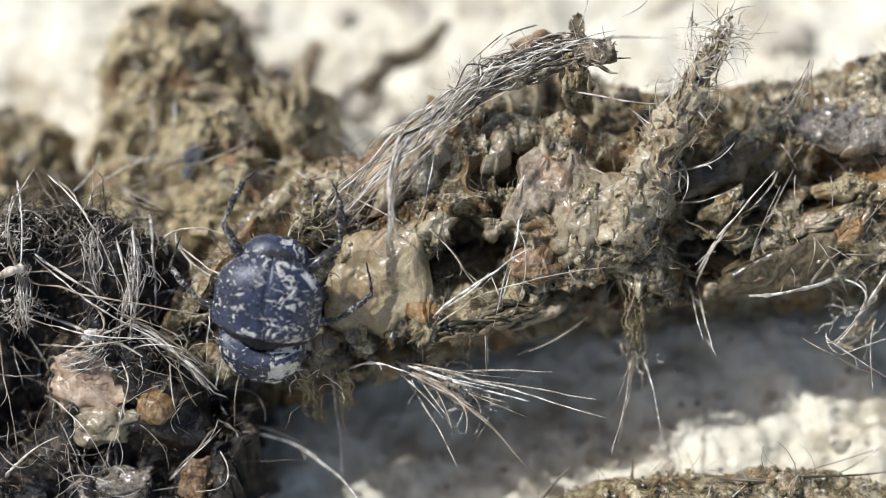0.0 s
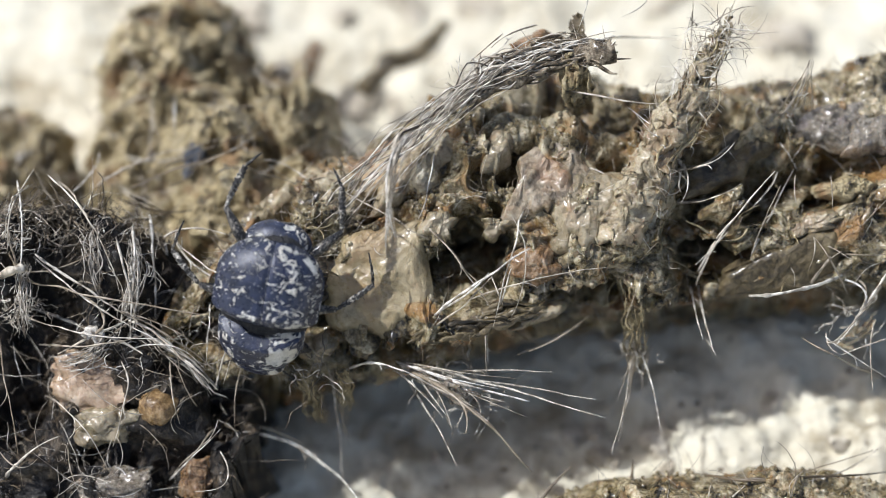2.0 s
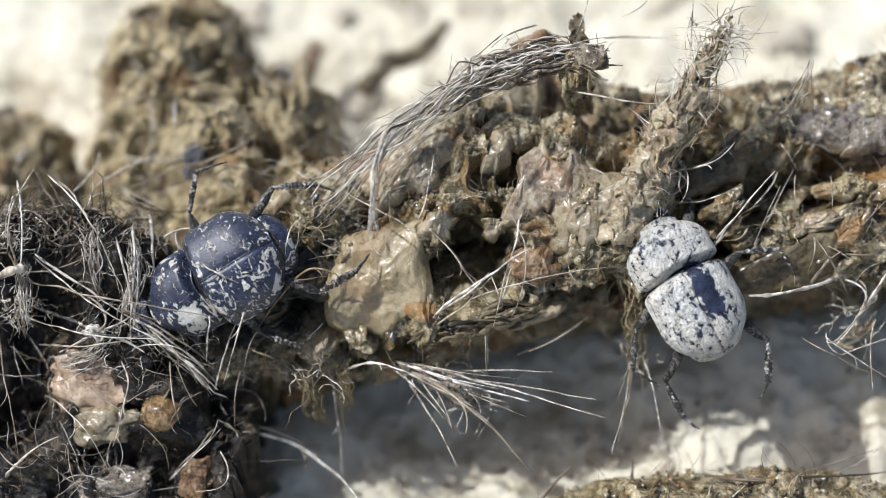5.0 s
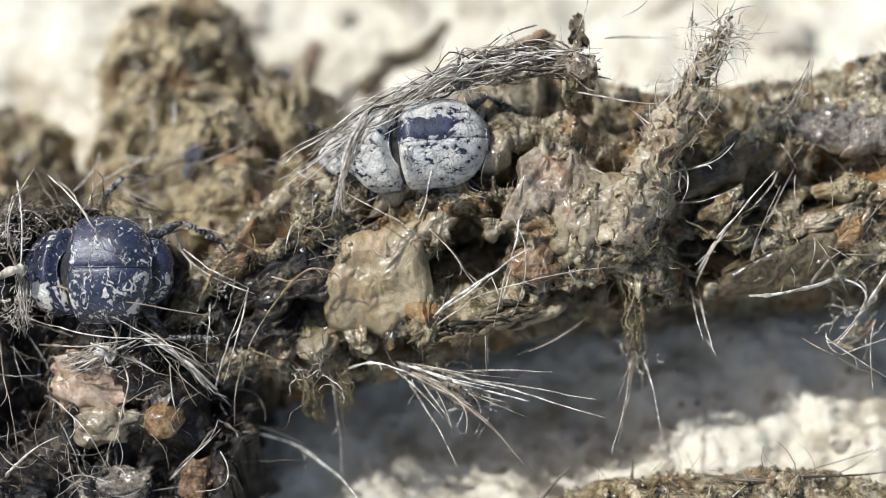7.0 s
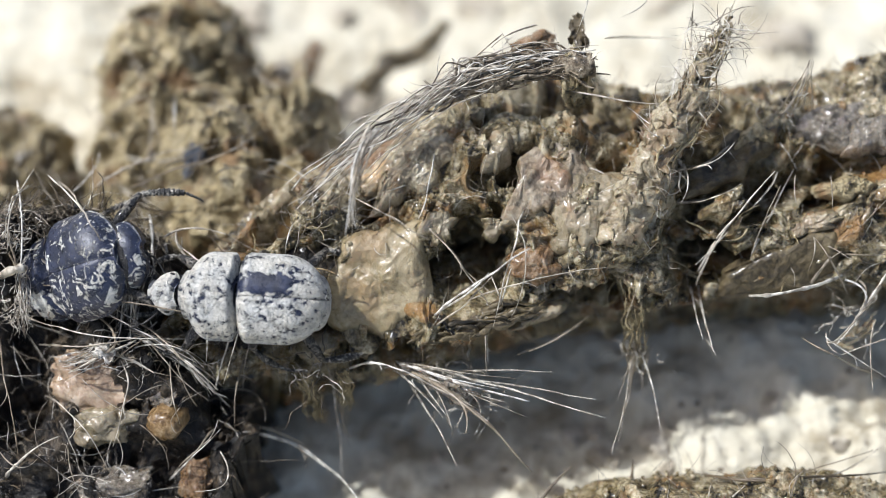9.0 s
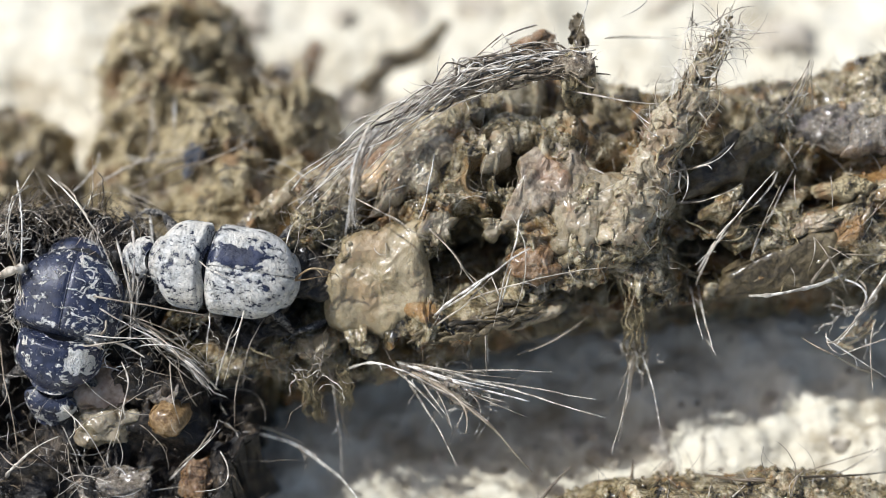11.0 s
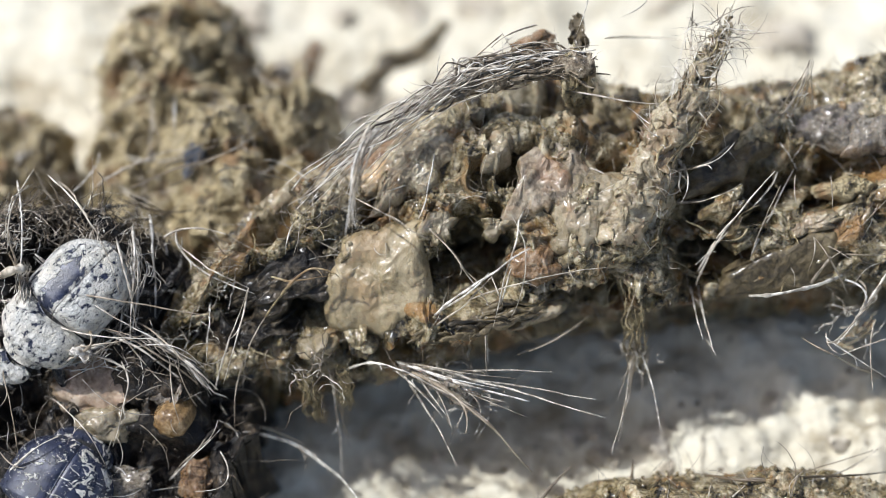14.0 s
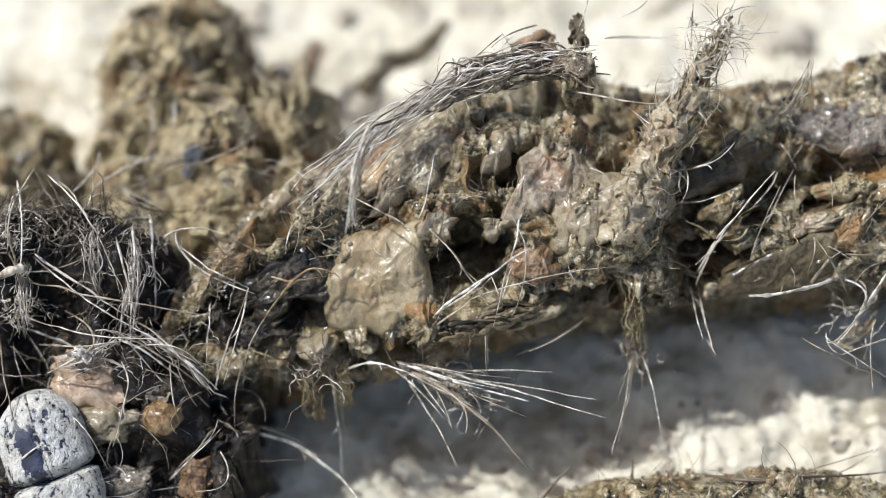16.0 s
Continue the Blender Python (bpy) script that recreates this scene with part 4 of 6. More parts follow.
hair(-3.11, -9.58, 8.27, 4.33, -11.50, 9.48, 11.35, -13.42, 10.46, r=0.057)
hair(14.72, -7.29, 8.40, 13.76, -10.42, 9.55, 12.85, -13.56, 10.37, r=0.046)
hair(14.52, -7.00, 8.80, 13.62, -11.93, 8.76, 12.47, -16.85, 8.31, r=0.069)
hair(14.55, -7.62, 8.23, 13.94, -11.72, 8.43, 13.00, -15.83, 8.60, r=0.057)
hair(14.62, -7.12, 8.31, 15.58, -11.21, 8.86, 16.13, -15.30, 8.93, r=0.057)
hair(20.11, -5.43, 6.92, 20.12, -7.95, 9.12, 20.72, -7.54, 6.51, r=0.057)
hair(10.86, -6.60, 11.03, 8.63, -9.15, 12.23, 6.35, -9.66, 11.09, r=0.092)
hair(-14.96, -14.29, 7.02, -10.58, -13.24, 1.98, -6.23, -19.59, 6.25, r=0.115)
hair(-14.60, -13.46, 6.62, -11.49, -12.21, 1.68, -7.95, -15.50, 1.48, r=0.081)
hair(-8.60, -9.83, 8.83, -7.88, -12.55, 5.27, -7.74, -15.26, 1.48, r=0.069)
hair(-8.28, -9.94, 8.60, -7.84, -11.37, 5.35, -7.13, -12.80, 1.70, r=0.069)
hair(-0.68, 4.31, 17.46, -0.91, -1.09, 21.13, -1.80, -3.92, 20.37, r=0.057)
hair(-7.34, 0.70, 16.91, -3.83, -4.33, 21.23, -0.98, -5.31, 19.73, r=0.046)
hair(26.31, 1.75, 17.63, 25.89, -0.60, 19.28, 26.03, -1.61, 18.54, r=0.046)
hair(28.91, 1.72, 17.67, 28.59, -0.81, 19.21, 28.74, -2.29, 18.05, r=0.046)
hair(27.49, -4.50, 11.66, 28.21, -4.98, 15.69, 29.45, -4.14, 16.31, r=0.103)
hair(34.47, -1.27, -0.71, 29.87, -9.60, 12.85, 28.29, -9.78, 12.73, r=0.069)
hair(14.62, -5.18, 12.79, 13.65, -7.85, 13.16, 14.81, -5.62, 15.94, r=0.046)
hair(29.84, -3.02, 14.12, 31.07, -4.53, 16.39, 32.78, -4.08, 15.81, r=0.069)
hair(31.44, -1.33, 15.79, 31.80, -2.12, 18.57, 32.61, -1.24, 18.74, r=0.069)
hair(12.62, -2.54, 16.13, 13.90, -3.73, 18.39, 15.20, -4.39, 17.10, r=0.057)
hair(4.45, 10.32, 23.70, 3.15, 7.87, 25.24, 1.32, 9.26, 20.52, r=0.057)
hair(6.98, 10.85, 24.03, 4.79, 8.38, 26.14, 3.56, 7.87, 25.24, r=0.057)
hair(10.76, 12.46, 25.04, 10.40, 10.16, 26.67, 9.81, 9.05, 25.39, r=0.057)
hair(15.17, 12.46, 25.04, 14.38, 10.64, 26.38, 13.17, 10.42, 25.65, r=0.057)
hair(-28.17, 26.82, -0.70, -24.32, 15.21, 12.74, -23.37, 13.69, 11.41, r=0.057)
hair(-23.66, 15.33, 9.51, -22.86, 10.42, 11.81, -23.19, 8.27, 9.85, r=0.069)
hair(-27.56, 15.95, 4.27, -25.12, 13.37, 10.32, -23.37, 13.44, 11.22, r=0.057)
hair(-23.10, 8.98, 7.58, -19.84, 7.11, 12.90, -16.78, 7.96, 13.43, r=0.069)
hair(-25.75, 10.72, 7.02, -23.23, 8.04, 10.18, -20.13, 7.04, 12.06, r=0.069)
hair(-36.00, 11.41, 3.96, -33.07, 12.26, 5.80, -31.14, 17.19, 2.48, r=0.115)
hair(-33.15, -4.42, 13.16, -31.54, -6.36, 17.13, -30.65, -5.74, 16.52, r=0.322, tip=0.7)
hair(-30.61, -3.16, 13.94, -24.94, -8.64, 15.73, -17.87, -11.31, 12.06, r=0.069)
hair(-32.30, -4.31, 13.22, -26.17, -7.77, 16.28, -16.39, -9.72, 16.18, r=0.103)
hair(-31.88, -6.64, 11.77, -26.17, -10.29, 14.70, -18.83, -10.15, 13.79, r=0.069)
hair(-30.19, -8.72, 10.47, -25.35, -10.99, 14.27, -21.53, -9.79, 14.01, r=0.081)
hair(-32.88, 13.35, 1.05, -26.59, -2.15, 19.76, -24.54, -5.11, 15.90, r=0.069)
hair(-32.52, 12.55, -0.27, -31.28, -1.16, 19.38, -32.25, -3.35, 17.01, r=0.057)
hair(-32.73, -2.61, 14.26, -31.06, -6.63, 15.99, -31.42, -9.01, 13.50, r=0.069)
hair(-25.70, 8.23, 5.87, -23.68, 5.44, 8.49, -22.06, 5.35, 6.75, r=0.138)
hair(-28.08, 10.54, 4.43, -24.57, 5.81, 8.73, -21.84, -3.35, 17.01, r=0.057)
hair(-21.88, 5.60, 4.11, -18.42, -5.03, 16.96, -14.17, -7.64, 16.86, r=0.081)
hair(-18.56, 4.03, -0.70, -17.02, -9.12, 15.32, -17.46, -11.13, 12.17, r=0.069)
hair(-14.44, -5.86, 13.91, -14.93, -10.83, 15.81, -16.21, -12.56, 11.31, r=0.069)
hair(-22.58, -8.00, 10.92, -19.16, -11.62, 13.87, -16.62, -12.91, 11.09, r=0.103)
hair(-23.00, -7.28, 11.36, -19.57, -11.27, 14.09, -17.04, -13.27, 10.87, r=0.069)
hair(-21.94, -8.36, 10.69, -18.74, -11.97, 13.65, -17.25, -12.56, 11.31, r=0.069)
hair(-23.42, -9.08, 10.24, -19.98, -10.92, 14.31, -17.67, -11.49, 11.95, r=0.057)
hair(-14.93, -9.73, 9.87, -15.41, -12.18, 9.63, -15.44, -14.63, 9.01, r=0.069)
hair(-18.14, -15.18, 6.46, -16.96, -16.14, 10.08, -16.62, -14.86, 9.88, r=0.057)
hair(-20.46, -17.35, 5.14, -18.00, -17.19, 9.42, -16.41, -15.39, 9.54, r=0.057)
hair(-29.76, -11.96, 8.47, -26.71, -15.43, 10.52, -24.75, -17.86, 8.00, r=0.057)
hair(-32.93, -17.70, 4.91, -30.71, -17.93, 9.96, -28.16, -16.21, 10.03, r=0.103)
hair(-33.15, -8.36, 10.69, -31.89, -13.67, 11.62, -30.99, -18.93, 7.36, r=0.069)
hair(-28.07, -15.18, 6.46, -27.33, -18.25, 8.76, -26.83, -19.28, 7.14, r=0.057)
hair(-18.35, -12.67, 8.03, -18.83, -13.32, 11.84, -19.75, -11.13, 12.17, r=0.057)
hair(-11.14, -1.24, 15.64, -11.28, -4.52, 18.87, -11.53, -5.20, 17.62, r=0.057)
# the web over the heap, the forked root and stray hairs
hair(-30.15, -4.21, 16.03, -26.41, -6.64, 15.05, -22.77, -8.09, 13.07, r=0.110, wave=0.11)
hair(-29.31, 1.17, 18.49, -25.58, -3.46, 18.74, -23.66, -7.59, 15.98, r=0.068, wave=0.11)
hair(-31.99, -5.01, 14.94, -29.09, -4.81, 14.77, -25.42, -4.85, 17.46, r=0.066, wave=0.11)
hair(-16.95, -12.26, 9.91, -15.82, -9.52, 12.71, -14.32, -6.60, 15.14, r=0.073, wave=0.11)
hair(-19.77, -2.49, 16.43, -18.42, -4.47, 14.85, -13.92, -6.87, 14.78, r=0.093, wave=0.11)
hair(-20.73, -2.63, 15.87, -18.60, -2.31, 16.55, -16.03, -3.00, 16.85, r=0.087, wave=0.11)
hair(-24.07, -3.57, 17.35, -23.11, -6.92, 16.48, -22.72, -8.80, 13.13, r=0.096, wave=0.11, material=HAIR_FELT)
hair(-22.99, -2.13, 16.65, -22.68, -5.78, 16.19, -23.02, -9.97, 13.49, r=0.104, wave=0.11, material=HAIR_FELT)
hair(-22.04, -0.04, 14.95, -21.59, -3.95, 14.01, -21.52, -6.94, 11.61, r=0.106, wave=0.11, material=HAIR_FELT)
hair(-31.78, 1.38, 17.42, -30.76, -4.11, 18.22, -31.62, -6.91, 14.85, r=0.086, wave=0.11)
hair(-32.00, -3.07, 18.89, -31.36, -5.64, 15.96, -31.09, -8.82, 11.49, r=0.095, wave=0.11)
hair(-30.51, 2.06, 17.92, -31.50, -2.99, 19.53, -32.04, -4.43, 16.39, r=0.061, wave=0.11)
hair(-24.38, -18.74, 6.99, -26.41, -18.20, 7.76, -28.61, -18.59, 6.69, r=0.053, wave=0.20)
hair(-17.13, -13.85, 6.65, -18.56, -16.52, 8.13, -20.55, -16.97, 4.39, r=0.071, wave=0.20)
hair(-16.44, -16.67, 8.42, -15.91, -19.04, 8.49, -18.34, -19.06, 6.69, r=0.066, wave=0.20)
hair(-32.66, -16.81, 8.68, -30.76, -18.49, 9.24, -29.57, -16.71, 8.49, r=0.056, wave=0.20)
hair(-23.64, -11.39, 12.62, -23.14, -13.82, 11.89, -24.30, -16.55, 9.08, r=0.070, wave=0.20)
hair(-20.32, -10.42, 10.90, -19.77, -14.09, 12.38, -19.30, -15.53, 10.70, r=0.062, wave=0.20)
hair(-13.14, -7.88, 13.21, -10.10, -6.08, 16.68, -7.61, -6.49, 16.55, r=0.112, wave=0.25, material=DUNG_BACK, label="muddy dung thread on the dropping")
hair(-12.69, -5.69, 15.24, -10.53, -6.49, 16.17, -8.07, -5.94, 15.89, r=0.088, wave=0.25, material=DUNG_BACK, label="muddy dung thread on the dropping")
hair(-14.47, -9.20, 11.30, -12.78, -10.14, 10.84, -11.27, -8.92, 8.24, r=0.084, wave=0.25, material=DUNG_BACK, label="muddy dung thread on the dropping")
hair(-25.98, 17.37, 13.19, -23.84, 14.17, 14.53, -23.05, 13.34, 13.04, r=0.066, wave=0.11)
hair(-21.07, 12.69, 12.42, -20.96, 10.08, 13.06, -20.71, 8.57, 12.93, r=0.057, wave=0.11)
hair(-26.66, 12.28, 9.92, -24.48, 11.63, 13.15, -22.97, 14.05, 12.06, r=0.065, wave=0.11)
hair(-14.98, 15.63, 12.16, -12.70, 14.13, 11.95, -10.00, 16.45, 13.68, r=0.083, wave=0.11)
hair(-15.93, 4.99, 11.19, -12.42, 6.34, 12.31, -10.00, 10.56, 10.04, r=0.063, wave=0.11)
hair(-19.85, 5.95, 12.11, -16.38, 4.42, 16.69, -13.91, 10.01, 11.62, r=0.053, wave=0.11)
hair(-21.27, 4.34, 14.51, -17.81, 5.65, 15.50, -13.06, 6.53, 16.49, r=0.058, wave=0.15, material=ROOT, label="brown root fibre lying on the droppings")
hair(-23.99, 2.71, 14.25, -19.47, 4.19, 15.35, -15.18, 5.26, 16.06, r=0.083, wave=0.15, material=ROOT, label="brown root fibre lying on the droppings")
hair(-17.41, 3.97, 14.13, -14.78, 4.06, 14.92, -9.41, 0.53, 17.56, r=0.066, wave=0.15, material=ROOT, label="brown root fibre lying on the droppings")
hair(-26.36, 2.93, 14.31, -23.59, 4.50, 15.05, -19.55, 5.63, 15.30, r=0.089, wave=0.15, material=ROOT, label="brown root fibre lying on the droppings")
hair(-20.81, 3.06, 14.11, -18.92, 4.41, 14.41, -18.52, 5.66, 16.39, r=0.063, wave=0.15, material=ROOT, label="brown root fibre lying on the droppings")
hair(-23.76, 2.25, 14.16, -22.08, 1.73, 13.39, -19.97, 0.98, 12.57, r=0.058, wave=0.15, material=ROOT, label="brown root fibre lying on the droppings")
hair(-24.82, 2.04, 14.09, -21.65, 1.35, 13.18, -19.04, 1.26, 13.56, r=0.079, wave=0.15, material=ROOT, label="brown root fibre lying on the droppings")
hair(-22.73, -3.07, 16.56, -21.19, 0.81, 13.23, -18.87, 3.04, 14.14, r=0.058, wave=0.15, material=ROOT, label="brown root fibre lying on the droppings")
hair(-28.12, 2.73, 13.82, -26.59, 4.07, 14.92, -26.19, 5.28, 15.43, r=0.065, wave=0.15)
hair(21.32, 3.52, 18.91, 19.31, 1.77, 19.10, 17.92, 3.15, 16.90, r=0.081, wave=0.11)
hair(17.92, 3.15, 16.90, 18.41, 2.45, 15.65, 17.40, -0.27, 17.02, r=0.099, wave=0.11)
hair(17.92, 3.15, 16.90, 17.15, 1.41, 20.76, 16.78, 1.83, 21.97, r=0.110, wave=0.11)
hair(17.95, 3.19, 16.53, 17.39, -0.20, 19.79, 17.50, -0.79, 19.18, r=0.093, wave=0.11)
hair(17.40, -0.27, 17.02, 19.84, 1.27, 15.11, 22.55, 2.47, 15.16, r=0.119, wave=0.11)
hair(0.68, 6.46, 20.07, 3.61, 9.00, 23.02, 6.79, 11.38, 23.41, r=0.058, wave=0.11)
hair(4.26, 11.16, 23.28, 4.88, 10.02, 23.39, 5.52, 10.63, 23.28, r=0.052, wave=0.11)
hair(-0.58, -3.90, 18.65, 1.51, -4.18, 14.39, 3.60, -6.50, 14.17, r=0.056, wave=0.11)
hair(5.05, -8.23, 13.80, 5.97, -6.54, 19.00, 5.02, -2.44, 18.68, r=0.046, wave=0.11)
hair(24.87, 1.75, 18.00, 23.63, 0.23, 16.87, 18.71, -4.47, 14.86, r=0.056, wave=0.11)
hair(22.84, -4.03, 15.73, 24.33, -0.90, 15.51, 26.18, 2.11, 17.84, r=0.052, wave=0.11)
hair(30.22, -5.64, 12.73, 28.38, -5.45, 17.24, 27.38, -3.20, 16.78, r=0.069, wave=0.11)
hair(27.38, -3.20, 16.78, 27.33, -4.54, 16.95, 27.08, -4.89, 14.74, r=0.067, wave=0.11)
hair(-13.18, -7.63, 12.78, -14.40, -9.97, 11.81, -15.06, -10.99, 7.60, r=0.049, wave=0.11)
hair(-11.27, -8.92, 8.24, -9.54, -10.87, 7.38, -8.88, -13.28, 6.48, r=0.038, wave=0.11)
hair(7.47, -18.19, 3.80, 8.53, -17.06, 4.38, 9.67, -16.20, 5.20, r=0.160, material=HAIR_DARK, label="dark stiff stalk on damp dung")
hair(13.97, -18.23, 6.24, 14.18, -16.54, 4.67, 14.24, -15.84, 5.43, r=0.120, material=HAIR_DARK, label="dark stiff stalk on damp dung")
hair(20.50, -17.57, 5.40, 25.95, -17.12, 5.99, 32.20, -15.34, 6.12, r=0.077)
hair(19.77, -16.74, 4.69, 23.60, -18.50, 7.42, 29.38, -17.10, 5.58, r=0.150, material=HAIR_DARK, label="dark stiff stalk on damp dung")
hair(27.02, -18.29, 6.82, 30.37, -16.33, 5.00, 33.01, -14.78, 5.87, r=0.054)
hair(19.47, -20.07, 7.79, 19.57, -19.59, 7.95, 19.86, -18.45, 6.87, r=0.058)
hair(21.27, -19.87, 7.39, 21.78, -19.44, 7.54, 22.21, -19.06, 7.63, r=0.082)
hair(25.56, -19.95, 7.55, 26.01, -18.77, 7.97, 27.12, -16.53, 5.40, r=0.078)
hair(21.71, -17.71, 5.87, 26.61, -18.03, 6.96, 33.18, -16.74, 5.24, r=0.130, material=ROOT, label="brown stalk lying on damp dung")
hair(32.58, -5.92, 16.02, 30.80, -7.90, 13.25, 29.00, -9.87, 12.32, r=0.110)
hair(29.68, -5.82, 15.06, 31.22, -6.72, 14.53, 30.62, -7.88, 13.05, r=0.100)
hair(28.24, -9.29, 12.72, 29.94, -10.29, 11.94, 32.82, -11.68, 10.76, r=0.067)
hair(28.40, -8.81, 12.48, 28.63, -10.10, 12.46, 29.47, -10.53, 12.13, r=0.069)
hair(32.81, -9.32, 12.36, 30.93, -10.06, 12.47, 29.51, -10.42, 11.92, r=0.081)
hair(31.90, -8.47, 13.40, 31.61, -9.76, 12.28, 31.83, -12.56, 10.44, r=0.071)
hair(19.32, -3.91, 11.09, 19.68, -8.31, 11.87, 20.15, -10.59, 12.22, r=0.070)
hair(18.72, -3.91, 11.09, 19.01, -7.78, 12.21, 19.24, -9.42, 12.36, r=0.055)
hair(3.16, -8.46, 14.20, 3.31, -8.75, 9.67, 3.39, -10.45, 8.81, r=0.057)
hair(10.21, -7.30, 10.98, 8.31, -8.06, 10.17, 5.55, -9.10, 9.60, r=0.120)
hair(5.02, -5.79, 16.61, 4.42, -7.16, 14.46, 4.07, -7.54, 10.54, r=0.070)


def hair_web():
    """Pale hairs matted into a star over the dark heap; the beetles drag it about a little."""
    top = new("hair_web")
    tagged(top, "star-shaped mat of pale hairs stretched over dark earth", "hair tangle")
    knot = lump_mesh("knot", (-25.67, -9.99, 13.94), (0.75, 0.45, 0.3), 30, -15, 0.5, 91, 4)
    part("knot", knot, HAIR_FELT, top, "felted pale knot")
    hair(-25.67, -9.99, 13.94, -26.98, -10.35, 13.14, -28.64, -10.31, 11.57, r=0.096, wave=0.11, parent=top, name="strand")
    hair(-25.67, -9.99, 13.94, -29.07, -6.59, 10.60, -31.40, -6.55, 12.20, r=0.100, wave=0.11, parent=top, name="strand")
    hair(-25.67, -9.99, 13.94, -25.01, -8.88, 14.92, -27.71, -5.29, 12.15, r=0.119, wave=0.11, parent=top, name="strand")
    hair(-25.67, -9.99, 13.94, -23.95, -8.70, 13.37, -22.31, -6.43, 12.40, r=0.098, wave=0.11, parent=top, name="strand")
    hair(-25.67, -9.99, 13.94, -23.66, -10.26, 13.15, -22.21, -10.92, 12.64, r=0.110, wave=0.11, parent=top, name="strand")
    hair(-23.83, -8.24, 13.99, -20.22, -9.39, 12.65, -17.35, -10.67, 10.06, r=0.090, wave=0.11, parent=top, name="strand")
    hair(-23.33, -8.50, 13.44, -20.25, -9.75, 12.11, -16.94, -11.22, 8.01, r=0.090, wave=0.11, parent=top, name="strand")
    hair(-24.29, -8.18, 14.38, -19.76, -9.30, 13.15, -17.80, -10.42, 10.91, r=0.050, wave=0.11, parent=top, name="strand")
    hair(-23.05, -8.44, 14.17, -20.22, -10.91, 11.77, -18.28, -11.59, 9.55, r=0.057, wave=0.11, parent=top, name="strand")
    hair(-25.11, -10.29, 13.21, -23.06, -8.76, 13.88, -20.65, -4.98, 10.80, r=0.046, wave=0.11, parent=top, name="strand")
    return top


web_ob = hair_web()

# ---- fine hair that nobody could count ----
mat_spots = spots_on(heap_base, 1300, (-40, -14, -26, 11), 81, 1.7, 11, 0.05, 2.0)
strewn("root_fibre", mat_spots[:800], (0.8, 3.2), (0.016, 0.055), 1.6, ROOT, 82, 0.7, (0, 0, 0.1), heap_ob, 4, 12, 0.7, 0.30)
rim_spots = spots_on(heap_base, 620, (-40, -15, -2.5, 9), 83, 1.7, 11, 0.1, 5.0)
strewn("root_fibre", rim_spots[:420], (0.8, 4.0), (0.016, 0.06), 1.8, ROOT, 84, 1.0, (0, 0, 0.3), heap_ob, 4, 14, 0.8, 0.34)
crumbs("soil_crumb", rim_spots[420:], (0.10, 0.40), EARTH_BROWN, 85, heap_ob, "brown soil crumbs clinging to the fibres")
heap_spots = spots_on(heap_base, 1500, (-44, -14, -26, 13), 41, 1.7, 11, 0.1, 2.0)
strewn("fine_hair", heap_spots[:120], (2.0, 6.0), (0.012, 0.032), 1.5, HAIR_MIX, 42, 0.8, (0, 0, 0.1), heap_ob, 4, 14, 0.4)
strewn("fine_hair", heap_spots[850:980], (3.0, 8.0), (0.02, 0.045), 0.9, HAIR_PALE, 43, 0.8, (0.2, -0.1, 0.2), heap_ob)
upper_spots = spots_on(heap_base, 60, (-38, -19, -3, 9), 53, 1.7, 11, 0.3, 6.0)
strewn("fine_hair", upper_spots, (1.5, 5.5), (0.018, 0.05), 1.5, HAIR_PALE, 54, 1.0, (0, 0, 0.2), heap_ob, 5, 22, 0.6)
strewn("fine_hair", log_spots(700, 44), (0.8, 3.2), (0.012, 0.03), 1.2, HAIR_MIX, 45, 0.5, (0, 0, 0), log_ob)
strewn("fine_hair", log_spots(230, 55), (1.5, 5.0), (0.02, 0.05), 0.5, HAIR_PALE, 46, 0.7, (0.3, 0.2, 0.1), log_ob)
strewn("fine_hair", log_spots(520, 87), (0.8, 3.0), (0.012, 0.035), 1.0, HAIR_DARK, 88, 0.5, (0, 0, 0), log_ob)
strewn("fine_hair", log_spots(120, 47, (-16, -6), (-16, 8)), (1.5, 5.0), (0.015, 0.04), 1.0, HAIR_MIX, 48, 0.8, (0, 0.2, 0.1), log_ob)
strewn("muddy_fibre", log_spots(320, 56, out=-0.15), (0.8, 3.0), (0.03, 0.11), 0.9, DUNG_BACK, 57, 0.35, (0, 0, 0), log_ob, 6)
strewn("muddy_fibre", log_spots(110, 58, (-18, -4), (-16, 8), -0.1), (0.8, 3.0), (0.03, 0.10), 0.9, HAIR_DARK, 59, 0.5, (0, 0, 0), log_ob, 6)
strewn("fine_hair", spots_on(knob_base, 180, (-38, -6, 8, 28), 49, 1.6, 23, 0.05, 1.0), (2.0, 6.0), (0.02, 0.06), 0.8, HAIR_MIX, 50, 0.8, (0, 0, 0.3), knob_ob)
strewn("fine_hair", spots_on(front_base, 160, (4, 42, -26, -14), 51, 0.9, 31, 0.05, 0.6), (1.0, 4.0), (0.015, 0.04), 0.8, HAIR_MIX, 52, 0.7, (0, 0.2, 0.1), front_ob)


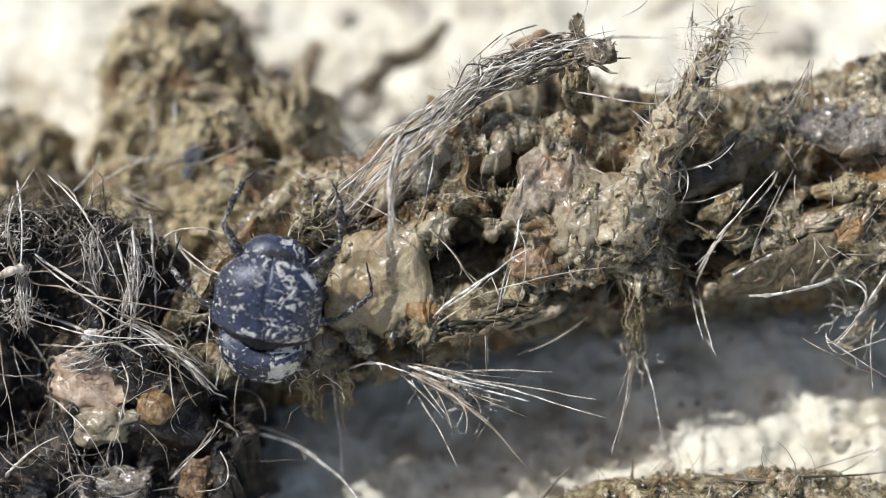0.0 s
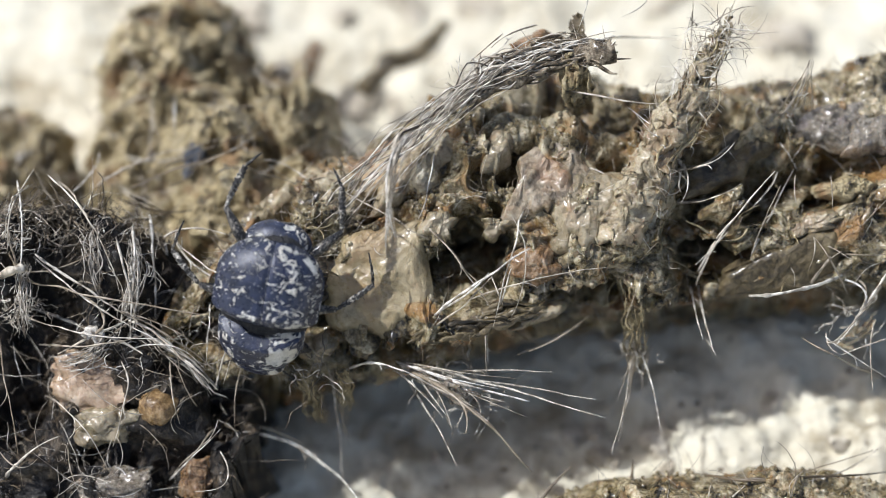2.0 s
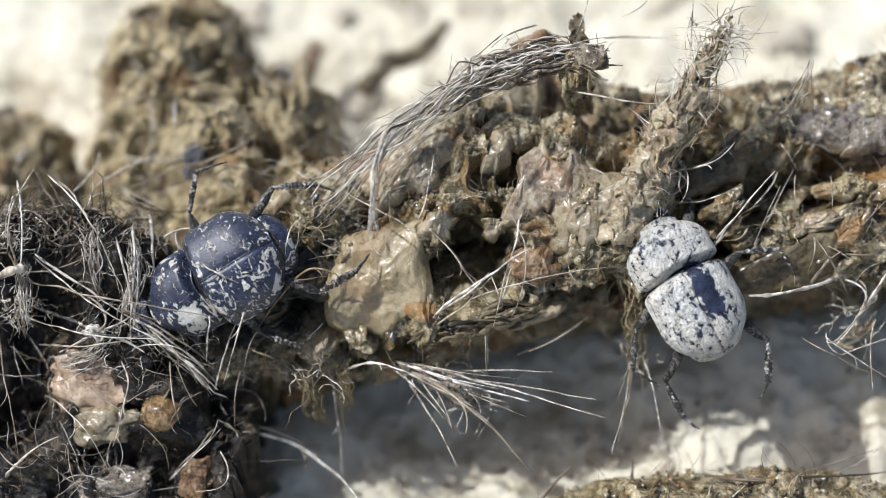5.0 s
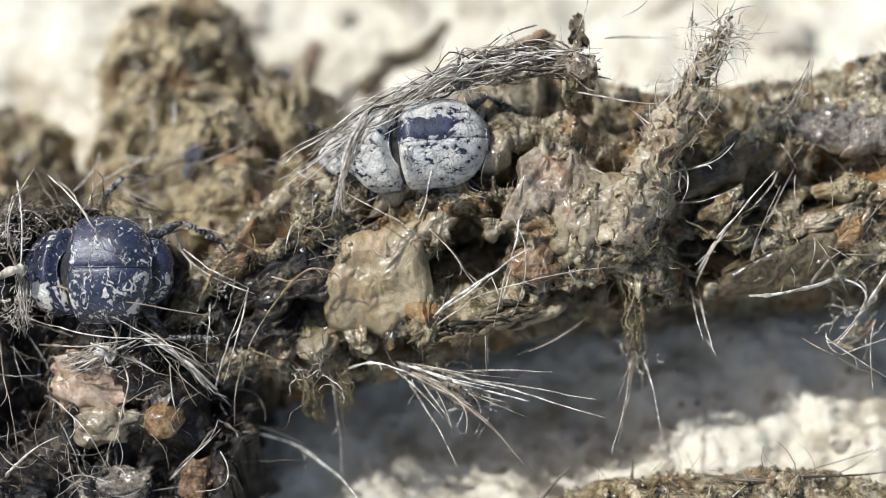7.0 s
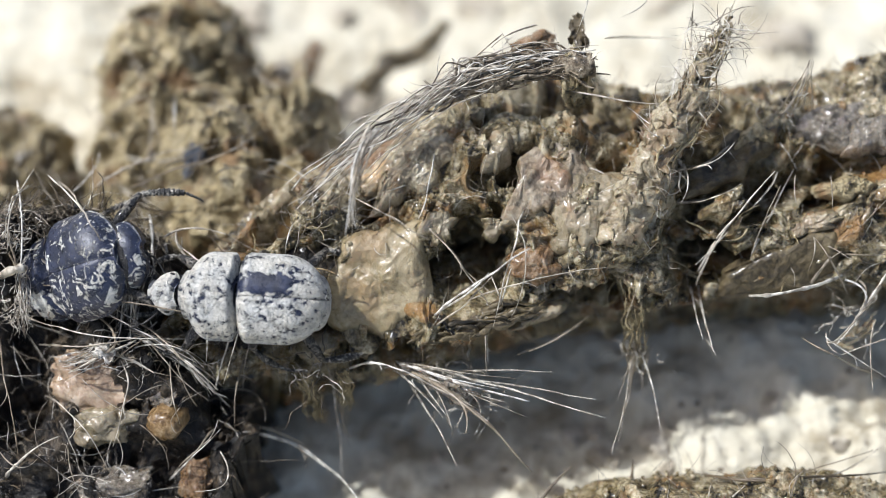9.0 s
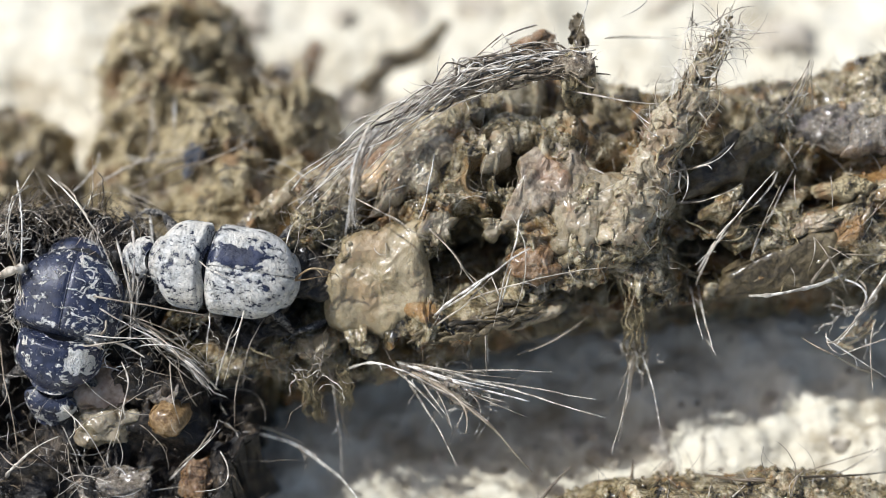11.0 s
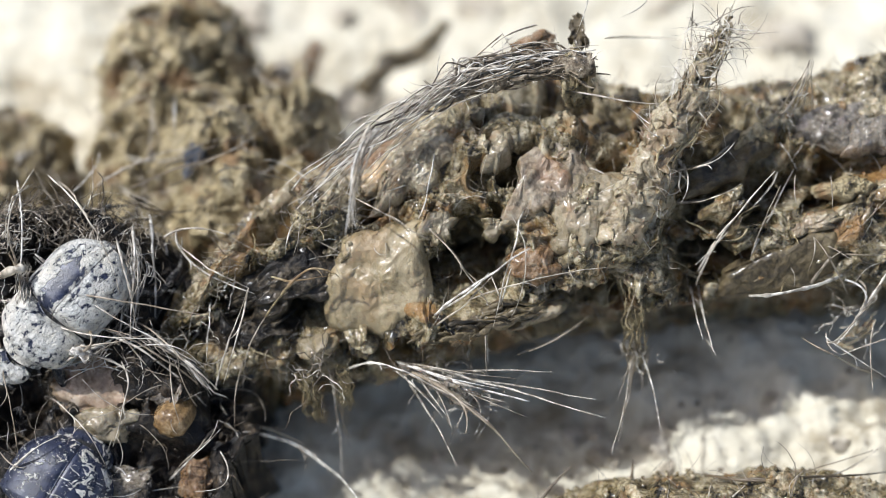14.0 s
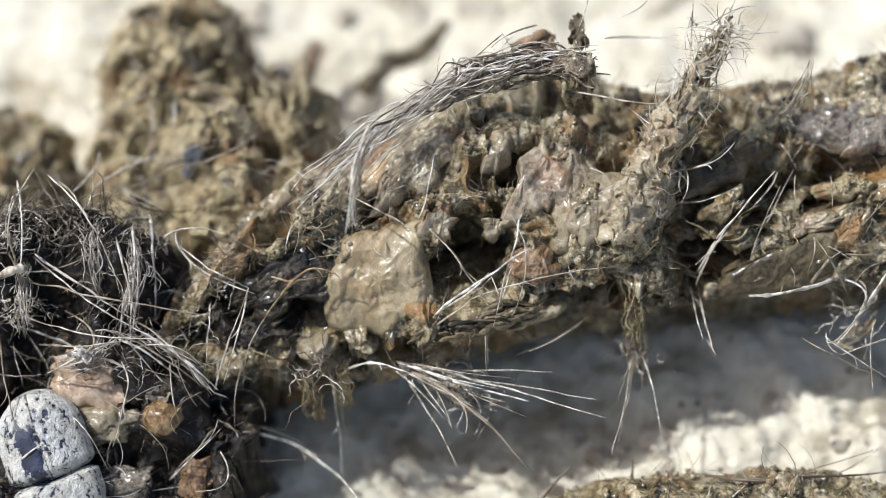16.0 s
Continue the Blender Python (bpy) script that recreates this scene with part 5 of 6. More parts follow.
for k, (x, y, z, size, count) in enumerate((
        (-33.29, 10.39, 3.01, 3.0, 80), (-26.60, -1.95, 16.37, 3.2, 80), (-22.11, 6.08, 6.68, 3.2, 90), (-23.45, -3.73, 15.26, 3.0, 90), (-31.21, -7.30, 13.06, 2.6, 60), (-30.77, 10.47, 1.20, 3.0, 80), (-19.53, 4.54, 4.51, 3.0, 70))):
    tangle(x, y, z, size, int(count * 0.5), 300 + k)
for k, (x, y, z, size, count) in enumerate((
        (-23.66, -9.08, 11.95, 3.0, 80), (-17.39, 4.62, 6.06, 2.6, 60), (-31.85, -2.31, 16.15, 2.2, 60), (-19.06, -9.00, 11.80, 2.4, 40), (-15.66, -5.90, 14.38, 2.0, 40), (-26.62, -17.21, 6.72, 3.0, 40))):
    tangle(x, y, z, size, int(count * 0.5), 320 + k)
tangle(1.92, 6.47, 22.59, 1.6, 50, 341, (0.8, 2.0), label="small knot of crinkled hair on the tuft's root")
matted("fibre_mat", (-10.27, -10.75, 10.20), (-9.89, -11.36, 6.93), (-9.31, -10.26, 0.98), 0.8, 19, 30, DUNG_BACK, log_ob, "hanging muddy fibres", 1.6, 0.42)
matted("fibre_mat", (-7.40, -10.33, 10.75), (-7.29, -11.19, 8.39), (-7.39, -9.62, 1.00), 0.6, 20, 26, DUNG_BACK, log_ob, "hanging muddy fibres", 1.6, 0.42)


def wad(a, b, c, width, seed, count):
    """A felted wad of pale hair."""
    tagged(matted("felted_wad", a, b, c, width, seed, count, HAIR_FELT, None, "pale felted wad of hair on dark earth", 4.5, 0.34), category="hair tangle", kind="stuff")


wad((-23.14, -2.58, 16.19), (-22.76, -5.43, 14.82), (-23.85, -8.46, 12.55), 0.55, 401, 34)
wad((-28.67, -10.59, 11.21), (-26.10, -10.34, 11.78), (-24.90, -8.64, 12.43), 0.50, 402, 28)
wad((-34.83, 8.66, 3.96), (-31.16, -4.98, 14.89), (-31.18, -8.82, 12.32), 0.45, 403, 26)
wad((-25.32, -1.34, 16.97), (-25.92, -3.56, 15.78), (-24.92, -6.95, 13.28), 0.45, 404, 20)
wad((-22.17, -8.64, 12.43), (-19.62, -10.41, 11.74), (-16.74, -12.48, 9.86), 0.40, 405, 22)
tangle(-31.5, -3.6, 17.8, 2.0, 60, 351, (0.5, 1.8), (0.016, 0.05), 3.0, label="crinkled mat of pale rootlets on dark earth")
tangle(-31.3, -7.2, 13.4, 1.8, 50, 352, (0.5, 1.8), (0.016, 0.05), 3.0, label="crinkled mat of pale rootlets on dark earth")
tangle(-30.2, -1.0, 17.2, 2.4, 50, 353, (0.5, 2.0), (0.016, 0.05), 3.0, ROOT, label="crinkled mat of brown rootlets on dark earth")
tangle(0.68, -10.84, 7.76, 3.0, 36, 343, (2.0, 5.5), (0.02, 0.05), 0.5, label="spray of stiff pale hairs under the dropping")
tangle(14.58, -8.18, 8.24, 1.5, 24, 344, (1.5, 4.0), (0.015, 0.035), 0.8, label="hanging wisp of fine pale hairs")
tangle(-9.37, -11.49, 11.10, 2.2, 26, 345, (1.5, 4.0), (0.02, 0.045), 0.8, HAIR_MIX, label="wisp of muddy hairs under the dropping")
tangle(17.61, 7.22, 20.10, 2.6, 60, 348, (1.0, 3.6), (0.014, 0.035), 1.0, label="wisps of fine pale hair on the upright strip")
tangle(19.96, 8.38, 25.26, 2.0, 40, 349, (1.0, 3.2), (0.014, 0.035), 1.2, label="wisps of fine pale hair on the upright strip")
tangle(30.33, -6.73, 11.26, 2.0, 22, 346, (1.5, 4.0), (0.02, 0.045), 0.6, label="spray of stiff pale hairs under the dropping")
tangle(25.75, 6.88, 19.12, 2.6, 30, 347, (1.2, 3.5), (0.015, 0.035), 0.6, HAIR_MIX, label="short stiff hairs stuck in grey dung")
matted("fibre_mat", (9.53, 8.45, 23.77), (9.79, 7.03, 22.53), (10.47, 7.46, 17.18), 1.1, 18, 30, DUNG_BACK, log_ob, "muddy fibres that hold the tuft")


def husk(x, y, z):
    """A ridged amber seed husk with a torn pale mouth."""
    top = new("seed_husk")
    top.location = Vector((x, y, z)) * MM
    tagged(top, "ridged amber seed husk half buried in dark earth", "seed")
    v, f = ball(4)
    a = np.arctan2(v[:, 1], v[:, 0])
    w = v * (1 + 0.05 * np.cos(9 * a) * (1 - v[:, 2] ** 2))[:, None] * np.array([1.4, 1.25, 2.7])
    w[:, 2] = np.where(w[:, 2] > 1.2, 1.2 + 0.35 * (w[:, 2] - 1.2), w[:, 2])
    w = w @ np.array(Matrix.Rotation(radians(62), 3, "X") @ Matrix.Rotation(radians(0), 3, "Y")).T @ np.array(Matrix.Rotation(radians(-30), 3, "Z")).T
    part("shell", mesh_of("shell", w, f), HUSK, top)
    rim = lump_mesh("rim", (0.2, 1.2, 1.0), (0.9, 0.5, 0.5), 40, 20, 0.5, 77, 3)
    part("rim", rim, DUNG_GREY, top, "pale torn rim")
    return top


husk_ob = husk(-20.31, -13.60, 9.04)

# ---- on the ground ----
clod(31.00, -10.30, 1.1, SLATE, "small blue-grey pebble lying on the sand", 1)
CLODS = np.random.default_rng(8)
for k in range(26):
    clod(CLODS.uniform(-12, 36), CLODS.uniform(-19, -6), CLODS.uniform(0.4, 1.5), seed=k % 9)
for k in range(26):
    clod(CLODS.uniform(-40, 45), CLODS.uniform(20, 40), CLODS.uniform(0.6, 2.4), seed=k % 9)


def twig(a, b, c, r, seed, label):
    pts = bend(a, b, c, 40, 0.8, seed)
    t = np.linspace(0, 1, 40)
    v, f = tubes([pts], [r * (1 - 0.5 * t) * (1 + 0.3 * lattice(np.stack([t * 9, t * 0, t * 0], 1), seed))], 14)
    v = v + 0.22 * np.stack([fractal(v, 0.9, 2, seed + k) for k in range(3)], 1)
    tagged(part("twig", mesh_of("twig", v, f), DUNG_OLIVE), label, "twig")


twig((-6.87, 21.27, 0.80), (-3.30, 24.23, 1.60), (0.29, 28.30, 1.20), 0.9, 3, "short dark twig lying on the pale sand")


# ---- the beetles ----
def half_width(x, x0, x1, w, fore, aft):
    """Outline of a shell plate from x0 (rear) to x1 (front), rounded at both ends."""
    t = (x - x0) / (x1 - x0)
    return w * np.clip(t / aft, 0, 1) ** 0.0 * np.where(t < aft, np.sqrt(np.clip(1 - ((aft - t) / aft) ** 2, 0, 1)), 1.0) * np.where(t > 1 - fore, np.sqrt(np.clip(1 - ((t - 1 + fore) / fore) ** 2, 0, 1)), 1.0)


def plate(name, x0, x1, w, h, fore, aft, side, z0=0.0, ridges=0, keep=0.0, bow=0.0, fall=0.0, n=44, m=40):
    """A domed shell plate. side: 1 or -1 for one half with a seam, 0 for the whole. keep: share of width kept at the ends."""
    u = np.linspace(0.004, 0.996, n)
    v = np.linspace(0 if side else -1, 1, m)
    uu, vv = [q.ravel() for q in np.meshgrid(u, v, indexing="ij")]
    x = x0 + (x1 - x0) * uu
    wid = np.maximum(half_width(x, x0, x1, w, fore, aft), keep * w)
    y = wid * vv
    lift = (np.maximum(wid / w, 0.0)) ** 0.9
    z = z0 + h * lift * np.clip(1 - np.abs(vv) ** 2.3, 0, 1) ** 0.55
    x = x + bow * (vv ** 2) - fall * 0.0
    z = z - fall * np.clip((x0 + (x1 - x0) * 0.4 - x) / ((x1 - x0) * 0.4), 0, 1) ** 2
    if ridges:
        z = z - 0.010 * np.cos(vv * math.pi * 2 * ridges) * lift
    if side:
        z = z - 0.10 * np.exp(-(np.abs(vv) / 0.035) ** 2)
        y = (y + 0.02) * side
    p = np.stack([x, y, z], 1)
    faces = []
    for i in range(n - 1):
        for j in range(m - 1):
            q = (i * m + j, (i + 1) * m + j, (i + 1) * m + j + 1, i * m + j + 1)
            faces.append(q if side >= 0 else q[::-1])
    # a turned-under rim gives the plate its thickness
    edge = [i * m for i in range(n)] + [(n - 1) * m + j for j in range(1, m)] + [i * m + m - 1 for i in range(n - 2, -1, -1)] + [j for j in range(m - 2, 0, -1)]
    low = p[edge] * np.array([0.96, 0.94, 1.0]) + np.array([(x0 + x1) * 0.02, 0, -0.45])
    base, k = len(p), len(edge)
    for i in range(k):
        q = (edge[i], base + i, base + (i + 1) % k, edge[(i + 1) % k])
        faces.append(q[::-1] if side >= 0 else q)
    return mesh_of(name, np.concatenate([p, low]), faces)


def limb(name, a, b, r0, r1, material, parent, spines=0, seed=0, label=""):
    """A leg joint from a to b, swollen in the middle, with short spines."""
    a, b = np.array(a, float), np.array(b, float)
    n = 16
    pts = bend(a, (a + b) / 2 + np.array([0, 0, 0.12]), b, n)
    t = np.linspace(0, 1, n)
    rad = (r0 + (r1 - r0) * t) * (0.62 + 0.38 * np.sin(math.pi * np.clip(t * 0.9 + 0.1, 0, 1)))
    if spines:
        n = 60
        pts = bend(a, (a + b) / 2 + np.array([0, 0, 0.12]), b, n)
        t = np.linspace(0, 1, n)
        rad = np.interp(t, np.linspace(0, 1, len(rad)), rad) * (0.85 + 0.45 * ((t * spines) % 1.0) ** 2)
    v, f = tubes([pts], [rad], 8)
    v = v + 0.03 * np.stack([fractal(v + seed, 0.4, 2, k) for k in range(3)], 1)
    return part(name, mesh_of(name, v, f), material, parent, label)


def beetle(label, shell, leg_material, scale, wide, tail, chest, trim, rear, brow, blunt):
    """A dung beetle: +x is forward, the origin at the joint of thorax and wing cases."""
    top = new("dung_beetle")
    tagged(top, label, "beetle", "dung beetles")
    s = scale
    part("wing_case", plate("wing_case", -rear * s, 0.0, 3.75 * s * wide, 2.4 * s, 0.15, blunt, 1, 0.0, 3, 0.30), shell, top, "left wing case, dull blue-black under dried mud")
    part("wing_case", plate("wing_case", -rear * s, 0.0, 3.75 * s * wide, 2.4 * s, 0.15, blunt, -1, 0.0, 3, 0.30), shell, top, "right wing case, dull blue-black under dried mud")
    thorax = part("thorax_shield", plate("thorax_shield", 0.02 * s, chest * s, 3.50 * s * wide * trim, 2.3 * s, 0.50, 0.14, 0, 0.0, 0, 0.55, -0.50 * s), shell, top, "broad domed thorax shield")
    part("tail_plate", plate("tail_plate", -(rear - 0.2 + tail) * s, -(rear - 1.1) * s, 2.4 * s * wide, 1.5 * s, 0.2, 0.8, 0, -1.15 * s, 0, 0.25), shell, top, "rounded tail plate")
    # underside
    v, f = ball(4)
    under = v * np.array([5.0, 3.3 * wide, 1.5]) * s + np.array([-1.9 * s, 0, -0.4 * s])
    under = under + 0.08 * fractal(under, 0.8, 2, 4)[:, None] * v
    part("belly", mesh_of("belly", under, f), JOINT, top, "black shiny belly")
    neck = v * np.array([0.9, 1.5, 0.55]) * s + np.array([chest * s, 0, -0.15 * s])
    neck = part("neck", mesh_of("neck", neck, f), JOINT, top)
    # head, hinged at the neck
    head = part("head", plate("head", -0.1 * s, 2.5 * s * brow, 2.0 * s * brow, 0.85 * s, 0.75, 0.30, 0, 0.0, 0, 0.55, -0.25), shell, top, "flat shovel-shaped head")
    head.location = Vector(((chest + 0.3) * s, 0, 0.2 * s)) * MM
    for side in (1, -1):
        eye = v * np.array([0.28, 0.22, 0.24]) * s + np.array([0.35 * s, 1.6 * s * brow * side, 0.25 * s])
        part("eye", mesh_of("eye", eye, f), JOINT, head, "small black eye")
        for j, tooth in enumerate((0.35, 1.05)):
            q = bend((1.9 * s * brow, tooth * s * side, 0.1), (2.3 * s * brow, tooth * s * side * 1.05, 0.05), (2.6 * s * brow - 0.25 * j, tooth * s * side * 1.1, 0.0), 6)
            tv, tf = tubes([q], [np.linspace(0.3, 0.05, 6)], 8)
            part("tooth", mesh_of("tooth", tv, tf), JOINT, head)
        stalk = bend((1.0 * s, 1.5 * s * brow * side, 0), (1.8 * s, 2.3 * s * side, 0.3), (2.4 * s, 2.6 * s * side, 0.3), 8)
        fan = [bend(stalk[-1], stalk[-1] + np.array([0.3, d * 0.5, 0.1]), stalk[-1] + np.array([0.75, d, 0.05]), 5) for d in (-0.35, 0.05, 0.45)]
        tv, tf = tubes([stalk] + fan, [np.full(8, 0.07)] + [np.array([0.06, 0.1, 0.12, 0.11, 0.05])] * 3, 7)
        part("feeler", mesh_of("feeler", tv, tf), JOINT, head)
    legs = []
    for side in (1, -1):
        for kind, hip, knee, ankle, toe in (
                ("front_leg", (2.6, 2.0, -0.9), (4.3, 3.7, -0.8), (6.0, 4.2, -1.6), (6.8, 3.6, -2.1)),
                ("middle_leg", (-1.4, 2.7, -0.7), (-1.6, 4.9, -0.1), (-3.6, 7.4, 0.1), (-5.9, 6.8, -0.1)),
                ("hind_leg", (-5.0, 2.2, -0.8), (-7.4, 4.1, 0.0), (-10.5, 3.3, 0.3), (-11.7, 2.4, 0.1))):
            hip, knee, ankle, toe = (np.array(q) * np.array([s, s * side, s]) for q in (hip, knee, ankle, toe))
            thick = 0.46 if kind != "front_leg" else 0.55
            leg = limb(kind, hip * 0, knee - hip, thick, 0.34, LEG_DARK, top, 0, 1, "black thigh of the leg")
            leg.location = Vector(hip) * MM
            limb("shin", knee - hip, ankle - hip, *((0.20, 0.36) if kind == "hind_leg" else (0.18, 0.29)), LEG_DUSTY, leg, 9, 5 + side, "mud-dusted spiny shin")
            limb("foot", ankle - hip, toe - hip, 0.14, 0.08, leg_material, leg, 5, 9 + side)
            legs.append((leg, kind, side))
    return top, (head, thorax, neck), legs


def crawl(x, y, z, heading, nose=0.0, tilt=26.0, lean=0.0):
    """A pose on a slope that leans towards the front by tilt; heading: degrees, 0 along +x, 90 up the slope."""
    base = Matrix.Translation(Vector((x, y, z)) * MM) @ Matrix.Rotation(radians(tilt), 4, "X")
    return base @ Matrix.Rotation(radians(heading), 4, "Z") @ Matrix.Rotation(radians(nose), 4, "Y") @ Matrix.Rotation(radians(lean), 4, "X")


first, first_head, first_legs = beetle("blue-black dung beetle streaked with dried pale mud", SHELL_STREAKED, LEG_DARK, 1.02, 1.03, 1.2, 4.1, 0.88, 6.3, 1.0, 0.48)
second, second_head, second_legs = beetle("dung beetle thickly caked with pale dried mud", SHELL_CAKED, LEG_DUSTY, 0.97, 0.91, 0.5, 4.2, 1.06, 6.9, 0.84, 0.48)


def steps(legs, front, busy, pace, swing, nod, flex, fold):
    """Keys the legs, the thorax and the head; busy(t) from 0 to 1 says how hard the beetle works, flex(t) how far it bends down at the waist, fold(t) how far the hinder legs are drawn down (negative: raised)."""
    def waist(t):
        return Matrix.Rotation(radians(flex(t)), 4, "Y")
    for i, (leg, kind, side) in enumerate(legs):
        home = leg.location.copy()
        phase = (i % 3) * 2.1 + (0 if side > 0 else math.pi)
        rows = []
        for k in range(0, 81):
            t = k * 0.2
            b = busy(t)
            a = math.sin(pace * t + phase) * swing * b
            c = math.cos(pace * t + phase) * 6 * b
            if kind == "front_leg":
                c = c - 30
            else:
                c = c - fold(t) * (0.6 + 0.4 * min(1.0, max(0.0, (fold(t) - 45.0) / 20.0)) if kind == "middle_leg" else 0.3)
            m = Matrix.Translation(home) @ pose(0, 0, 0, c * side, -0.6 * fold(t) if kind == "hind_leg" else 0.0, a * side)
            rows.append((t, waist(t) @ m if kind == "front_leg" else m))
        walk(leg, rows)
    head, thorax, neck = front
    home = head.location.copy()
    times = [k * 0.4 for k in range(41)]
    walk(head, [(t, waist(t) @ Matrix.Translation(home) @ pose(0, 0, 0, 0, nod + 8 * math.sin(t * 4.2) * busy(t), 7 * math.sin(t * 2.7) * busy(t))) for t in times])
    walk(thorax, [(t, waist(t)) for t in times])
    walk(neck, [(t, waist(t)) for t in times])


